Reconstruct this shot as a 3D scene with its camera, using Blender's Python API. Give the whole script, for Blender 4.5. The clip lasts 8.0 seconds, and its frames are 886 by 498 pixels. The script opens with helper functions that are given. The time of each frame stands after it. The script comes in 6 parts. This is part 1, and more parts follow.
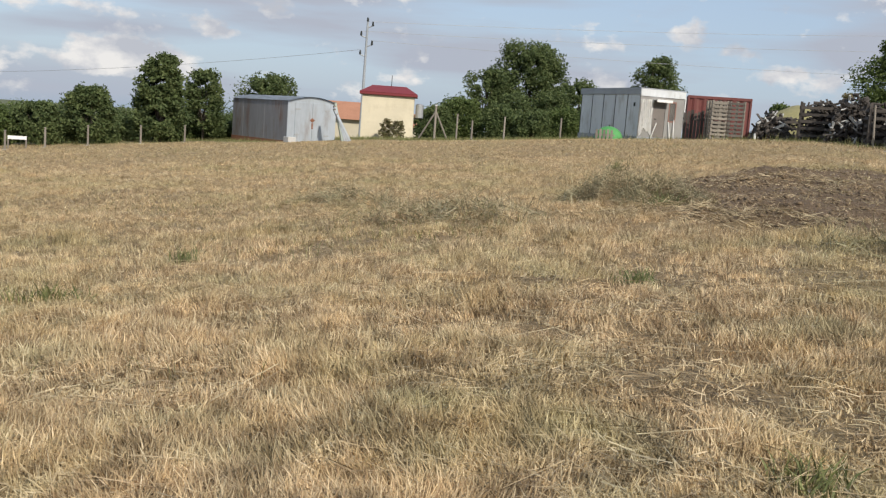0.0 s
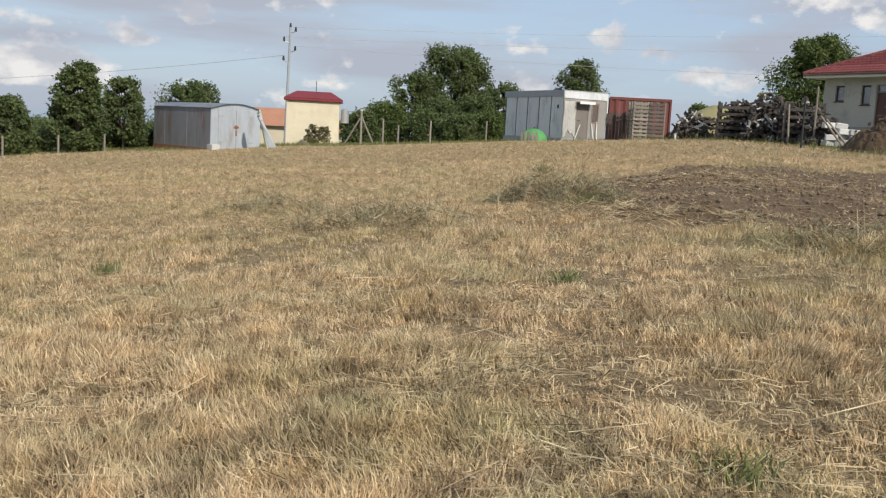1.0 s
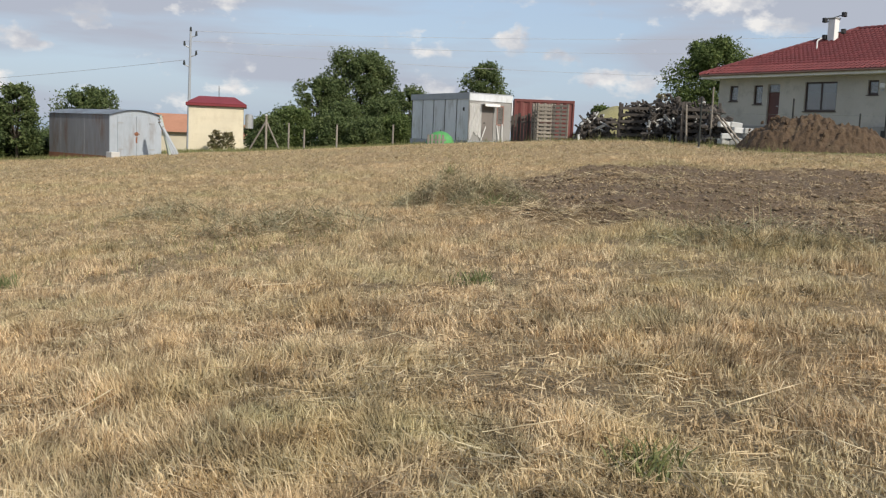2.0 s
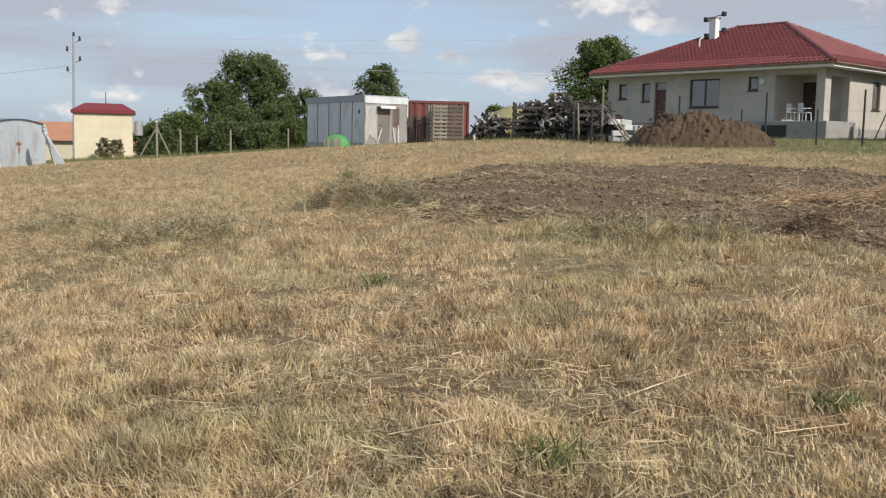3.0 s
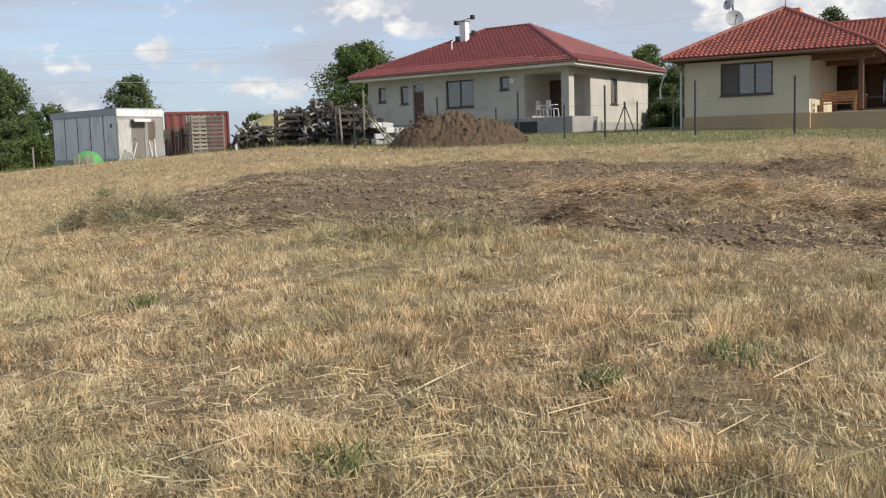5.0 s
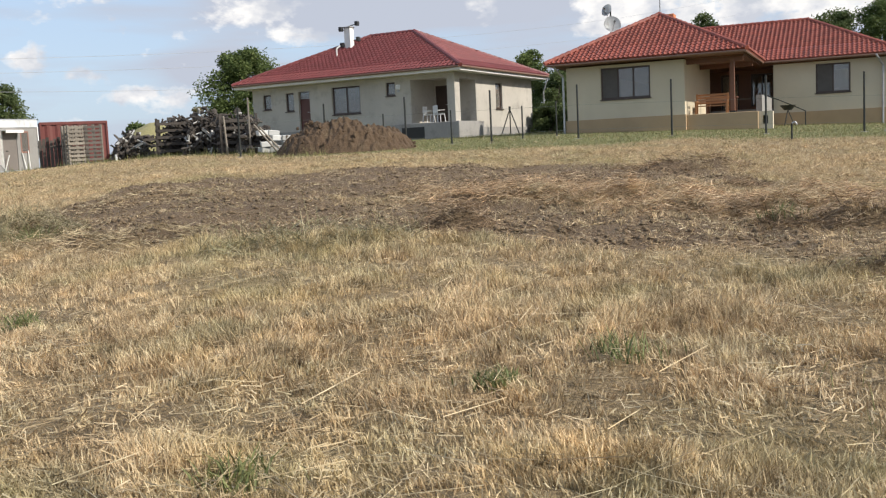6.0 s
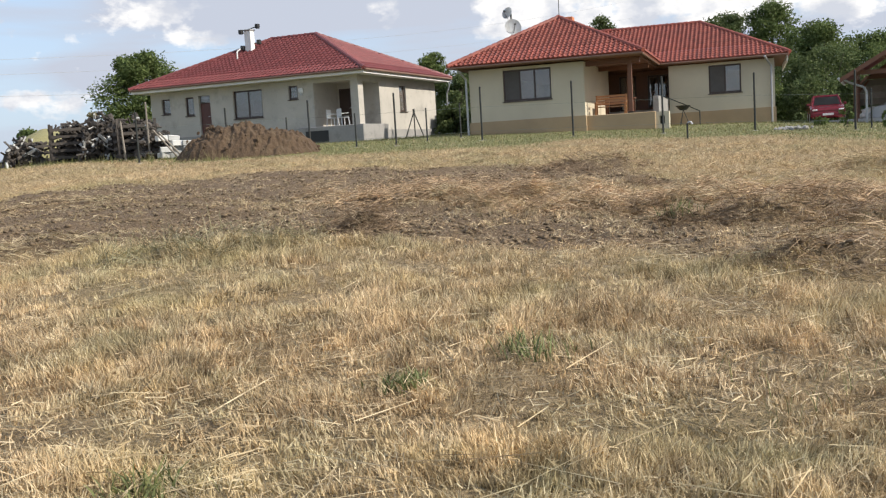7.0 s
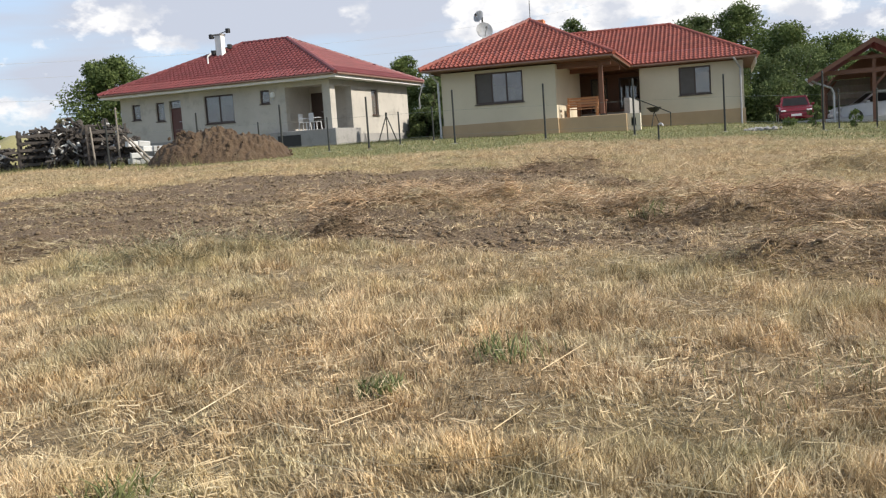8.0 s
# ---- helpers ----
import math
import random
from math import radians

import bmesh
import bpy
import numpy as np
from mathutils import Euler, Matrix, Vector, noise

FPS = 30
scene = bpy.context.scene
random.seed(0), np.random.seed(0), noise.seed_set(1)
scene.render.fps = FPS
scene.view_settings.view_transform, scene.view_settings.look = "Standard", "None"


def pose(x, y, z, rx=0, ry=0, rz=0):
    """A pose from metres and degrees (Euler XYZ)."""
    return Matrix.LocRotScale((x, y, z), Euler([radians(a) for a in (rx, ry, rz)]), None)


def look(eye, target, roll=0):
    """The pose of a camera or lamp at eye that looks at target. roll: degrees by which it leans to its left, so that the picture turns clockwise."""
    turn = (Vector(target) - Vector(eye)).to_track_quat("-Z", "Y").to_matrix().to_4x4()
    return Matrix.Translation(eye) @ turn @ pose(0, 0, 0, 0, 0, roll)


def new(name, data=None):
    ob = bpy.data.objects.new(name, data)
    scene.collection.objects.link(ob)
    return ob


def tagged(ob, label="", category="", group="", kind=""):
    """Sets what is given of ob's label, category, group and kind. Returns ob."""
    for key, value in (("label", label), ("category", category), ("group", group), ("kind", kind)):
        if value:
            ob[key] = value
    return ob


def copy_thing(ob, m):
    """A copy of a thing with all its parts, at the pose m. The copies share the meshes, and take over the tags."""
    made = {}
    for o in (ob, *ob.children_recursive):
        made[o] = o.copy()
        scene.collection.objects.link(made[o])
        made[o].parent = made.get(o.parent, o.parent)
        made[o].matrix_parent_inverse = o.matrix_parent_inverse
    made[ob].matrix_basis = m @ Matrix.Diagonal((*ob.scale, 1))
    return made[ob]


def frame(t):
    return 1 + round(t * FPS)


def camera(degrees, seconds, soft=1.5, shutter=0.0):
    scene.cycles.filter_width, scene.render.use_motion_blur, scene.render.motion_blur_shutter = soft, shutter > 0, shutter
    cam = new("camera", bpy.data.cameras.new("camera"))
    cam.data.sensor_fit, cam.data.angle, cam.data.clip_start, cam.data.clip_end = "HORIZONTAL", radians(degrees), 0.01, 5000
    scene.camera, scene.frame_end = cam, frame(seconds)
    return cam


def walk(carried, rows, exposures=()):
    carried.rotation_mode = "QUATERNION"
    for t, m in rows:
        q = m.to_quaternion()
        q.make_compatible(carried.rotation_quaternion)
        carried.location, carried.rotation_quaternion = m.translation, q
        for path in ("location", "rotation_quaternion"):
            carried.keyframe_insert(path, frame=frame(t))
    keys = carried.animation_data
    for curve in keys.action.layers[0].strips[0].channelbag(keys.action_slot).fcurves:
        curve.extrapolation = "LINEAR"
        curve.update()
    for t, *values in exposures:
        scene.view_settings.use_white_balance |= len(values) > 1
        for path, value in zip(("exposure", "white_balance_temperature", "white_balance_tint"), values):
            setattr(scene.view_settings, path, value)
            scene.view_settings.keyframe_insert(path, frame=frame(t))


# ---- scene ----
EYE = Vector((0.0, 0.0, 1.5))


def pan(turn, tilt, lean):
    """The hand-held camera's pose: degrees turned to the right of +y, tilted up, leant to its left."""
    a, e = radians(turn), radians(tilt)
    return look(EYE, EYE + Vector((math.sin(a) * math.cos(e), math.cos(a) * math.cos(e), math.sin(e))), lean)


cam = camera(49.52, 8.0, soft=1.25)
walk(cam, [
    (0.0, pan(-0.20, -7.40, 4.10)),
    (0.5, pan(1.10, -7.25, 3.70)),
    (1.0, pan(4.03, -6.88, 3.17)),
    (1.5, pan(6.74, -6.62, 2.82)),
    (3.0, pan(15.42, -6.13, 1.13)),
    (3.5, pan(18.78, -6.06, 0.47)),
    (4.0, pan(22.47, -5.98, -0.27)),
    (4.5, pan(25.69, -5.94, -1.02)),
    (6.0, pan(35.57, -5.77, -2.70)),
    (6.5, pan(38.27, -5.82, -2.96)),
    (7.0, pan(41.13, -5.91, -3.42)),
    (7.5, pan(43.28, -5.86, -3.70)),
    (8.0, pan(42.70, -5.81, -3.90)),
], [(0.0, 0.12), (1.5, 0.14), (3.5, 0.19), (4.5, 0.27), (6.0, 0.42), (7.0, 0.52), (8.0, 0.55)])


# ---- world and sun ----
SUN_BEARING, SUN_HEIGHT = 150.0, 35.0
world = bpy.data.worlds.new("summer_sky")
scene.world = world
world.use_nodes = True
wn, wl = world.node_tree.nodes, world.node_tree.links
wn.clear()


def world_node(kind, **inputs):
    n = wn.new(kind)
    for k, v in inputs.items():
        n.inputs[k].default_value = v
    return n


sky = wn.new("ShaderNodeTexSky")
sky.sky_type, sky.sun_disc = "NISHITA", False
sky.sun_elevation, sky.sun_rotation = radians(SUN_HEIGHT), radians(SUN_BEARING)
sky.air_density, sky.dust_density = 1.0, 1.6
way = wn.new("ShaderNodeTexCoord")
flat = wn.new("ShaderNodeMapping")
flat.inputs["Scale"].default_value = (1.0, 1.0, 1.7)
flat.inputs["Location"].default_value = (0.42, 0.13, 0.31)
wl.new(way.outputs["Generated"], flat.inputs["Vector"])
heaps = world_node("ShaderNodeTexNoise", Scale=19.0, Detail=9.0, Roughness=0.56)
veil = world_node("ShaderNodeTexNoise", Scale=3.2, Detail=5.0, Roughness=0.5)
shade = world_node("ShaderNodeTexNoise", Scale=17.0, Detail=6.0, Roughness=0.55)
streak = wn.new("ShaderNodeMapping")
streak.inputs["Scale"].default_value = (1.0, 1.0, 7.0)
wl.new(way.outputs["Generated"], streak.inputs["Vector"])
for n, source in ((heaps, flat), (veil, streak), (shade, flat)):
    wl.new(source.outputs["Vector"], n.inputs["Vector"])


def world_ramp(source, stops):
    r = wn.new("ShaderNodeValToRGB")
    while len(r.color_ramp.elements) < len(stops):
        r.color_ramp.elements.new(0.5)
    for e, (p, c) in zip(r.color_ramp.elements, stops):
        e.position, e.color = p, (*c, 1)
    wl.new(source, r.inputs["Fac"])
    return r.outputs["Color"]


def world_mix(fac, a, b):
    m = wn.new("ShaderNodeMix")
    m.data_type = "RGBA"
    for socket, v in ((m.inputs["Factor"], fac), (m.inputs[6], a), (m.inputs[7], b)):
        if isinstance(v, tuple) or isinstance(v, float):
            socket.default_value = v
        else:
            wl.new(v, socket)
    return m.outputs[2]


def cloud_bank(bearing, up, wide, tall, gain, base):
    """Adds a bank of cloud round a bearing and a height in degrees."""
    a, e = radians(bearing), radians(up)
    away = wn.new("ShaderNodeVectorMath")
    away.operation = "SUBTRACT"
    wl.new(way.outputs["Generated"], away.inputs[0])
    away.inputs[1].default_value = (math.sin(a) * math.cos(e), math.cos(a) * math.cos(e), math.sin(e))
    fit = wn.new("ShaderNodeVectorMath")
    fit.operation = "MULTIPLY"
    wl.new(away.outputs[0], fit.inputs[0])
    fit.inputs[1].default_value = (1 / radians(wide), 1 / radians(wide), 1 / radians(tall))
    far = wn.new("ShaderNodeVectorMath")
    far.operation = "LENGTH"
    wl.new(fit.outputs[0], far.inputs[0])
    fall = wn.new("ShaderNodeMapRange")
    fall.interpolation_type = "SMOOTHSTEP"
    for k, v in enumerate((0.0, 1.6, gain, 0.0)):
        fall.inputs[k + 1].default_value = v
    wl.new(far.outputs["Value"], fall.inputs[0])
    plus = wn.new("ShaderNodeMath")
    plus.operation = "ADD"
    wl.new(base, plus.inputs[0])
    wl.new(fall.outputs[0], plus.inputs[1])
    return plus.outputs[0]


blue = world_mix(0.6, sky.outputs["Color"], (3.95, 4.95, 6.6, 1))
mist = veil.outputs["Fac"]
for bearing, up, wide, tall, gain in ((23, 5.6, 3.0, 1.8, 0.26), (30, 8.5, 6, 1.8, 0.2), (7, 3.2, 9, 1.6, 0.12), (-21, 3.9, 6, 0.7, 0.22), (38, 9.8, 14, 2.5, 0.26), (62, 6, 14, 4, 0.15), (2, 8.5, 8, 1.2, 0.12), (-18, 7.0, 8, 1.0, 0.15)):
    mist = cloud_bank(bearing, up, wide, tall, gain, mist)
grey = world_ramp(mist, [(0.46, (0, 0, 0)), (0.66, (1, 1, 1))])
body = world_mix(grey, blue, (3.75, 4.05, 4.75, 1))

bulk = heaps.outputs["Fac"]
for bearing, up, wide, tall, gain in ((-21, 2.3, 4.5, 1.1, 0.24), (-16.3, 2.6, 3.0, 0.9, 0.22), (-21, 5.0, 4.0, 0.5, 0.22), (-10.5, 5.8, 1.2, 1.1, 0.17), (-14.5, 4.3, 1.2, 0.5, 0.10), (-2.5, 2.5, 1.6, 0.6, 0.16),
                                      (12.8, 5.9, 1.5, 0.8, 0.19), (15.9, 5.1, 1.7, 0.7, 0.17), (8.9, 4.9, 1.6, 0.45, 0.17), (20.6, 3.6, 2.6, 1.2, 0.17), (25.0, 7.9, 3.2, 1.2, 0.20), (27.8, 6.9, 2.2, 0.7, 0.17),
                                      (47, 8.0, 4, 1.4, 0.16), (53, 7.5, 8, 3.0, 0.24), (63, 8.5, 8, 3.0, 0.26), (110, 14, 30, 8, 0.1), (-90, 12, 40, 7, 0.1), (180, 18, 40, 8, 0.1)):
    bulk = cloud_bank(bearing, up, wide, tall, gain, bulk)
white = world_ramp(bulk, [(0.585, (0, 0, 0)), (0.70, (1, 1, 1))])
tone = world_ramp(shade.outputs["Fac"], [(0.40, (4.3, 4.5, 5.0)), (0.58, (7.1, 6.95, 6.8))])
full = world_mix(white, body, tone)
back = world_node("ShaderNodeBackground", Strength=0.11)
wl.new(full, back.inputs["Color"])
out = wn.new("ShaderNodeOutputWorld")
wl.new(back.outputs[0], out.inputs["Surface"])

sun = bpy.data.lights.new("sun", "SUN")
sun.energy, sun.angle, sun.color = 3.9, radians(0.6), (1.0, 0.925, 0.815)
sb, sh = radians(SUN_BEARING), radians(SUN_HEIGHT)
new("sun", sun).matrix_world = look((60 * math.sin(sb) * math.cos(sh), 60 * math.cos(sb) * math.cos(sh), 60 * math.sin(sh)), (0, 0, 0))


# ---- materials ----
def ramp_node(nt, source, stops):
    r = nt.nodes.new("ShaderNodeValToRGB")
    while len(r.color_ramp.elements) < len(stops):
        r.color_ramp.elements.new(0.5)
    for e, (p, c) in zip(r.color_ramp.elements, stops):
        e.position, e.color = p, (*c, 1)
    nt.links.new(source, r.inputs["Fac"])
    return r.outputs["Color"]


def mix_node(nt, fac, a, b, blend="MIX"):
    m = nt.nodes.new("ShaderNodeMix")
    m.data_type, m.blend_type = "RGBA", blend
    for socket, v in ((m.inputs["Factor"], fac), (m.inputs[6], a), (m.inputs[7], b)):
        if isinstance(v, float):
            socket.default_value = v
        elif isinstance(v, tuple):
            socket.default_value = (*v, 1)
        else:
            nt.links.new(v, socket)
    return m.outputs[2]


def noise_node(nt, scale, detail=5.0, rough=0.6, stretch=(1, 1, 1), coord="Object"):
    tc = nt.nodes.new("ShaderNodeTexCoord")
    mp = nt.nodes.new("ShaderNodeMapping")
    mp.inputs["Scale"].default_value = stretch
    nt.links.new(tc.outputs[coord], mp.inputs["Vector"])
    n = nt.nodes.new("ShaderNodeTexNoise")
    n.inputs["Scale"].default_value, n.inputs["Detail"].default_value, n.inputs["Roughness"].default_value = scale, detail, rough
    nt.links.new(mp.outputs["Vector"], n.inputs["Vector"])
    return n.outputs["Fac"]


def bare(name, rough=0.8, metal=0.0):
    m = bpy.data.materials.new(name)
    m.use_nodes = True
    nt = m.node_tree
    b = nt.nodes["Principled BSDF"]
    b.inputs["Roughness"].default_value, b.inputs["Metallic"].default_value = rough, metal
    return m, nt, b


def bump_node(nt, b, height, strength, distance):
    n = nt.nodes.new("ShaderNodeBump")
    n.inputs["Strength"].default_value, n.inputs["Distance"].default_value = strength, distance
    nt.links.new(height, n.inputs["Height"])
    nt.links.new(n.outputs["Normal"], b.inputs["Normal"])


def surface(name, dark, light, rough=0.8, coarse=0.7, fine=9.0, metal=0.0, bump=0.3, depth=0.01, stretch=(1, 1, 1), stain=None, pieces=0.0):
    """A weathered surface: coarse stains and fine grain between two colours; pieces varies it from object to object."""
    m, nt, b = bare(name, rough, metal)
    big, small = noise_node(nt, coarse, 4.0, 0.6, stretch), noise_node(nt, fine, 6.0, 0.65, stretch)
    c = ramp_node(nt, small, [(0.25, dark), (0.75, light)])
    mid = tuple(0.5 * (p + q) for p, q in zip(dark, light))
    c = mix_node(nt, 0.55, c, ramp_node(nt, big, [(0.3, tuple(0.8 * v for v in mid)), (0.7, tuple(min(1, 1.12 * v) for v in mid))]))
    if stain:
        spot = noise_node(nt, coarse * 2.3, 7.0, 0.7, stretch)
        c = mix_node(nt, ramp_node(nt, spot, [(0.52, (0, 0, 0)), (0.72, (1, 1, 1))]), c, stain)
    if pieces:
        info = nt.nodes.new("ShaderNodeObjectInfo")
        geo = nt.nodes.new("ShaderNodeNewGeometry")
        add = nt.nodes.new("ShaderNodeMath")
        add.operation = "ADD"
        nt.links.new(info.outputs["Random"], add.inputs[0])
        nt.links.new(geo.outputs["Random Per Island"], add.inputs[1])
        fr = nt.nodes.new("ShaderNodeMath")
        fr.operation = "FRACT"
        nt.links.new(add.outputs[0], fr.inputs[0])
        c = mix_node(nt, 1.0, c, ramp_node(nt, fr.outputs[0], [(0.0, (1 - pieces,) * 3), (1.0, (1.0,) * 3)]), "MULTIPLY")
    nt.links.new(c, b.inputs["Base Color"])
    if bump:
        bump_node(nt, b, small, bump, depth)
    return m


def leaf_material(name, colours):
    m, nt, b = bare(name, 0.7)
    geo = nt.nodes.new("ShaderNodeNewGeometry")
    k = (len(colours) - 1) or 1
    c = ramp_node(nt, geo.outputs["Random Per Island"], [(i / k, v) for i, v in enumerate(colours)])
    patch = noise_node(nt, 0.9, 3.0)
    c = mix_node(nt, 1.0, c, ramp_node(nt, patch, [(0.3, (0.65, 0.7, 0.7)), (0.7, (1.15, 1.1, 0.95))]), "MULTIPLY")
    nt.links.new(c, b.inputs["Base Color"])
    b.inputs["Specular IOR Level"].default_value = 0.12
    t = nt.nodes.new("ShaderNodeBsdfTranslucent")
    nt.links.new(c, t.inputs["Color"])
    mx = nt.nodes.new("ShaderNodeMixShader")
    mx.inputs[0].default_value = 0.34
    nt.links.new(b.outputs[0], mx.inputs[1])
    nt.links.new(t.outputs[0], mx.inputs[2])
    nt.links.new(mx.outputs[0], nt.nodes["Material Output"].inputs["Surface"])
    return m


def straw_material(name, colours, green, amount):
    """Dry blades: a colour for each blade, with greener patches across the field."""
    m, nt, b = bare(name, 0.6)
    geo = nt.nodes.new("ShaderNodeNewGeometry")
    k = len(colours) - 1
    c = ramp_node(nt, geo.outputs["Random Per Island"], [(i / k, v) for i, v in enumerate(colours)])
    patch = noise_node(nt, 0.33, 6.0, 0.7)
    c = mix_node(nt, ramp_node(nt, patch, [(0.46, (0, 0, 0)), (0.68, (amount,) * 3)]), c, green)
    warm = noise_node(nt, 1.9, 3.0, 0.6, (1, 1, 0.2))
    c = mix_node(nt, 1.0, c, ramp_node(nt, warm, [(0.36, (0.92, 0.97, 0.97)), (0.5, (1.0, 1.0, 1.0)), (0.64, (1.05, 1.0, 0.93))]), "MULTIPLY")
    tone = noise_node(nt, 3.6, 5.0, 0.7, (1, 1, 0.3))
    c = mix_node(nt, 1.0, c, ramp_node(nt, tone, [(0.34, (0.42, 0.39, 0.35)), (0.58, (1.18, 1.16, 1.12))]), "MULTIPLY")
    nt.links.new(c, b.inputs["Base Color"])
    b.inputs["Specular IOR Level"].default_value = 0.3
    t = nt.nodes.new("ShaderNodeBsdfTranslucent")
    nt.links.new(c, t.inputs["Color"])
    mx = nt.nodes.new("ShaderNodeMixShader")
    mx.inputs[0].default_value = 0.2
    nt.links.new(b.outputs[0], mx.inputs[1])
    nt.links.new(t.outputs[0], mx.inputs[2])
    nt.links.new(mx.outputs[0], nt.nodes["Material Output"].inputs["Surface"])
    return m


def ground_material():
    m, nt, b = bare("field", 0.95)
    a = nt.nodes.new("ShaderNodeAttribute")
    a.attribute_name = "cover"
    sp = nt.nodes.new("ShaderNodeSeparateColor")
    nt.links.new(a.outputs["Color"], sp.inputs[0])
    fine, mid, big = noise_node(nt, 28.0, 6.0, 0.7), noise_node(nt, 2.2, 5.0, 0.65), noise_node(nt, 0.3, 4.0)
    thatch = ramp_node(nt, fine, [(0.34, (0.115, 0.078, 0.04)), (0.5, (0.27, 0.19, 0.098)), (0.66, (0.52, 0.39, 0.21))])
    thatch = mix_node(nt, ramp_node(nt, mid, [(0.4, (0, 0, 0)), (0.7, (0.7, 0.7, 0.7))]), thatch, (0.40, 0.29, 0.145))
    thatch = mix_node(nt, ramp_node(nt, big, [(0.5, (0, 0, 0)), (0.7, (0.55, 0.55, 0.55))]), thatch, (0.30, 0.265, 0.13))
    soil = ramp_node(nt, fine, [(0.33, (0.062, 0.039, 0.021)), (0.5, (0.16, 0.107, 0.06)), (0.67, (0.30, 0.208, 0.122))])
    soil = mix_node(nt, ramp_node(nt, mid, [(0.35, (0, 0, 0)), (0.7, (0.5, 0.5, 0.5))]), soil, (0.225, 0.152, 0.086))
    lawn = ramp_node(nt, fine, [(0.2, (0.11, 0.12, 0.045)), (0.8, (0.27, 0.265, 0.115))])
    c = mix_node(nt, sp.outputs[0], thatch, soil)
    c = mix_node(nt, sp.outputs[1], c, lawn)
    c = mix_node(nt, sp.outputs[2], c, (0.10, 0.11, 0.05))
    nt.links.new(c, b.inputs["Base Color"])
    bump_node(nt, b, fine, 1.0, 0.08)
    return m


def glass_material():
    m, nt, b = bare("window_glass", 0.03)
    b.inputs["Base Color"].default_value = (0.5, 0.47, 0.44, 1)
    b.inputs["Transmission Weight"].default_value = 0.85
    b.inputs["IOR"].default_value = 1.9
    return m


GROUND = ground_material()
STRAW = straw_material("dry_stubble", [(0.26, 0.174, 0.097), (0.58, 0.453, 0.282), (0.76, 0.62, 0.41), (0.40, 0.282, 0.163), (0.86, 0.74, 0.525)], (0.34, 0.335, 0.16), 0.6)
FAR_STRAW = straw_material("far_stubble", [(0.36, 0.262, 0.146), (0.53, 0.412, 0.245), (0.64, 0.51, 0.32), (0.46, 0.345, 0.20), (0.69, 0.57, 0.375)], (0.40, 0.37, 0.19), 0.5)
HAY = straw_material("cut_straw", [(0.28, 0.20, 0.12), (0.50, 0.395, 0.245), (0.66, 0.55, 0.38), (0.38, 0.29, 0.185), (0.57, 0.465, 0.30)], (0.33, 0.33, 0.19), 0.4)
GREEN_BLADE = straw_material("green_grass", [(0.11, 0.135, 0.045), (0.18, 0.20, 0.08), (0.28, 0.28, 0.13)], (0.3, 0.28, 0.12), 0.5)
LAWN_BLADE = straw_material("lawn_blade", [(0.12, 0.135, 0.05), (0.19, 0.205, 0.08), (0.30, 0.285, 0.125)], (0.25, 0.25, 0.1), 0.3)
RED_STRAW = straw_material("reddish_straw", [(0.25, 0.16, 0.095), (0.54, 0.385, 0.24), (0.72, 0.545, 0.36), (0.38, 0.26, 0.16), (0.80, 0.655, 0.47)], (0.42, 0.32, 0.19), 0.3)
ROOT = straw_material("brown_root", [(0.12, 0.08, 0.05), (0.27, 0.19, 0.12), (0.44, 0.33, 0.22), (0.19, 0.13, 0.083)], (0.2, 0.16, 0.09), 0.4)
WEED_GREEN = straw_material("fresh_weed", [(0.10, 0.125, 0.05), (0.16, 0.185, 0.075), (0.25, 0.26, 0.12)], (0.2, 0.22, 0.08), 0.4)
WEED = straw_material("grey_weed", [(0.15, 0.13, 0.08), (0.34, 0.30, 0.19), (0.56, 0.48, 0.33), (0.22, 0.225, 0.115)], (0.25, 0.25, 0.13), 0.45)
CLOD = surface("soil_clod", (0.085, 0.059, 0.034), (0.25, 0.18, 0.108), 0.95, 3.0, 30.0, bump=0.6)
EARTH = surface("dug_earth", (0.04, 0.026, 0.015), (0.135, 0.085, 0.047), 0.95, 0.9, 12.0, bump=0.9, depth=0.08, stain=(0.12, 0.085, 0.05))
LEAF = leaf_material("leaf", [(0.068, 0.098, 0.04), (0.125, 0.165, 0.07), (0.19, 0.228, 0.11)])
LEAF_LIGHT = leaf_material("leaf_light", [(0.075, 0.108, 0.038), (0.13, 0.175, 0.064), (0.195, 0.24, 0.10)])
LEAF_DRY = leaf_material("leaf_dry", [(0.16, 0.135, 0.08), (0.26, 0.22, 0.13), (0.13, 0.145, 0.065)])
BARK = surface("bark", (0.07, 0.055, 0.04), (0.17, 0.14, 0.11), 0.9, 2.0, 18.0, bump=0.8, stretch=(1, 1, 0.3))
PLASTER = surface("grey_render", (0.39, 0.365, 0.32), (0.51, 0.48, 0.43), 0.9, 0.5, 22.0, bump=0.2, stain=(0.32, 0.30, 0.265))
CONCRETE = surface("raw_concrete", (0.22, 0.21, 0.20), (0.36, 0.35, 0.33), 0.9, 0.9, 14.0, bump=0.3, stain=(0.18, 0.175, 0.17))
CREAM = surface("cream_render", (0.49, 0.44, 0.33), (0.57, 0.515, 0.395), 0.9, 0.4, 30.0, bump=0.12)
YELLOW = surface("pale_yellow_render", (0.62, 0.55, 0.40), (0.69, 0.62, 0.47), 0.9, 0.6, 20.0, bump=0.12, stain=(0.55, 0.48, 0.34))
PLINTH = surface("brown_plinth", (0.33, 0.235, 0.135), (0.44, 0.33, 0.20), 0.85, 0.8, 40.0, bump=0.3)
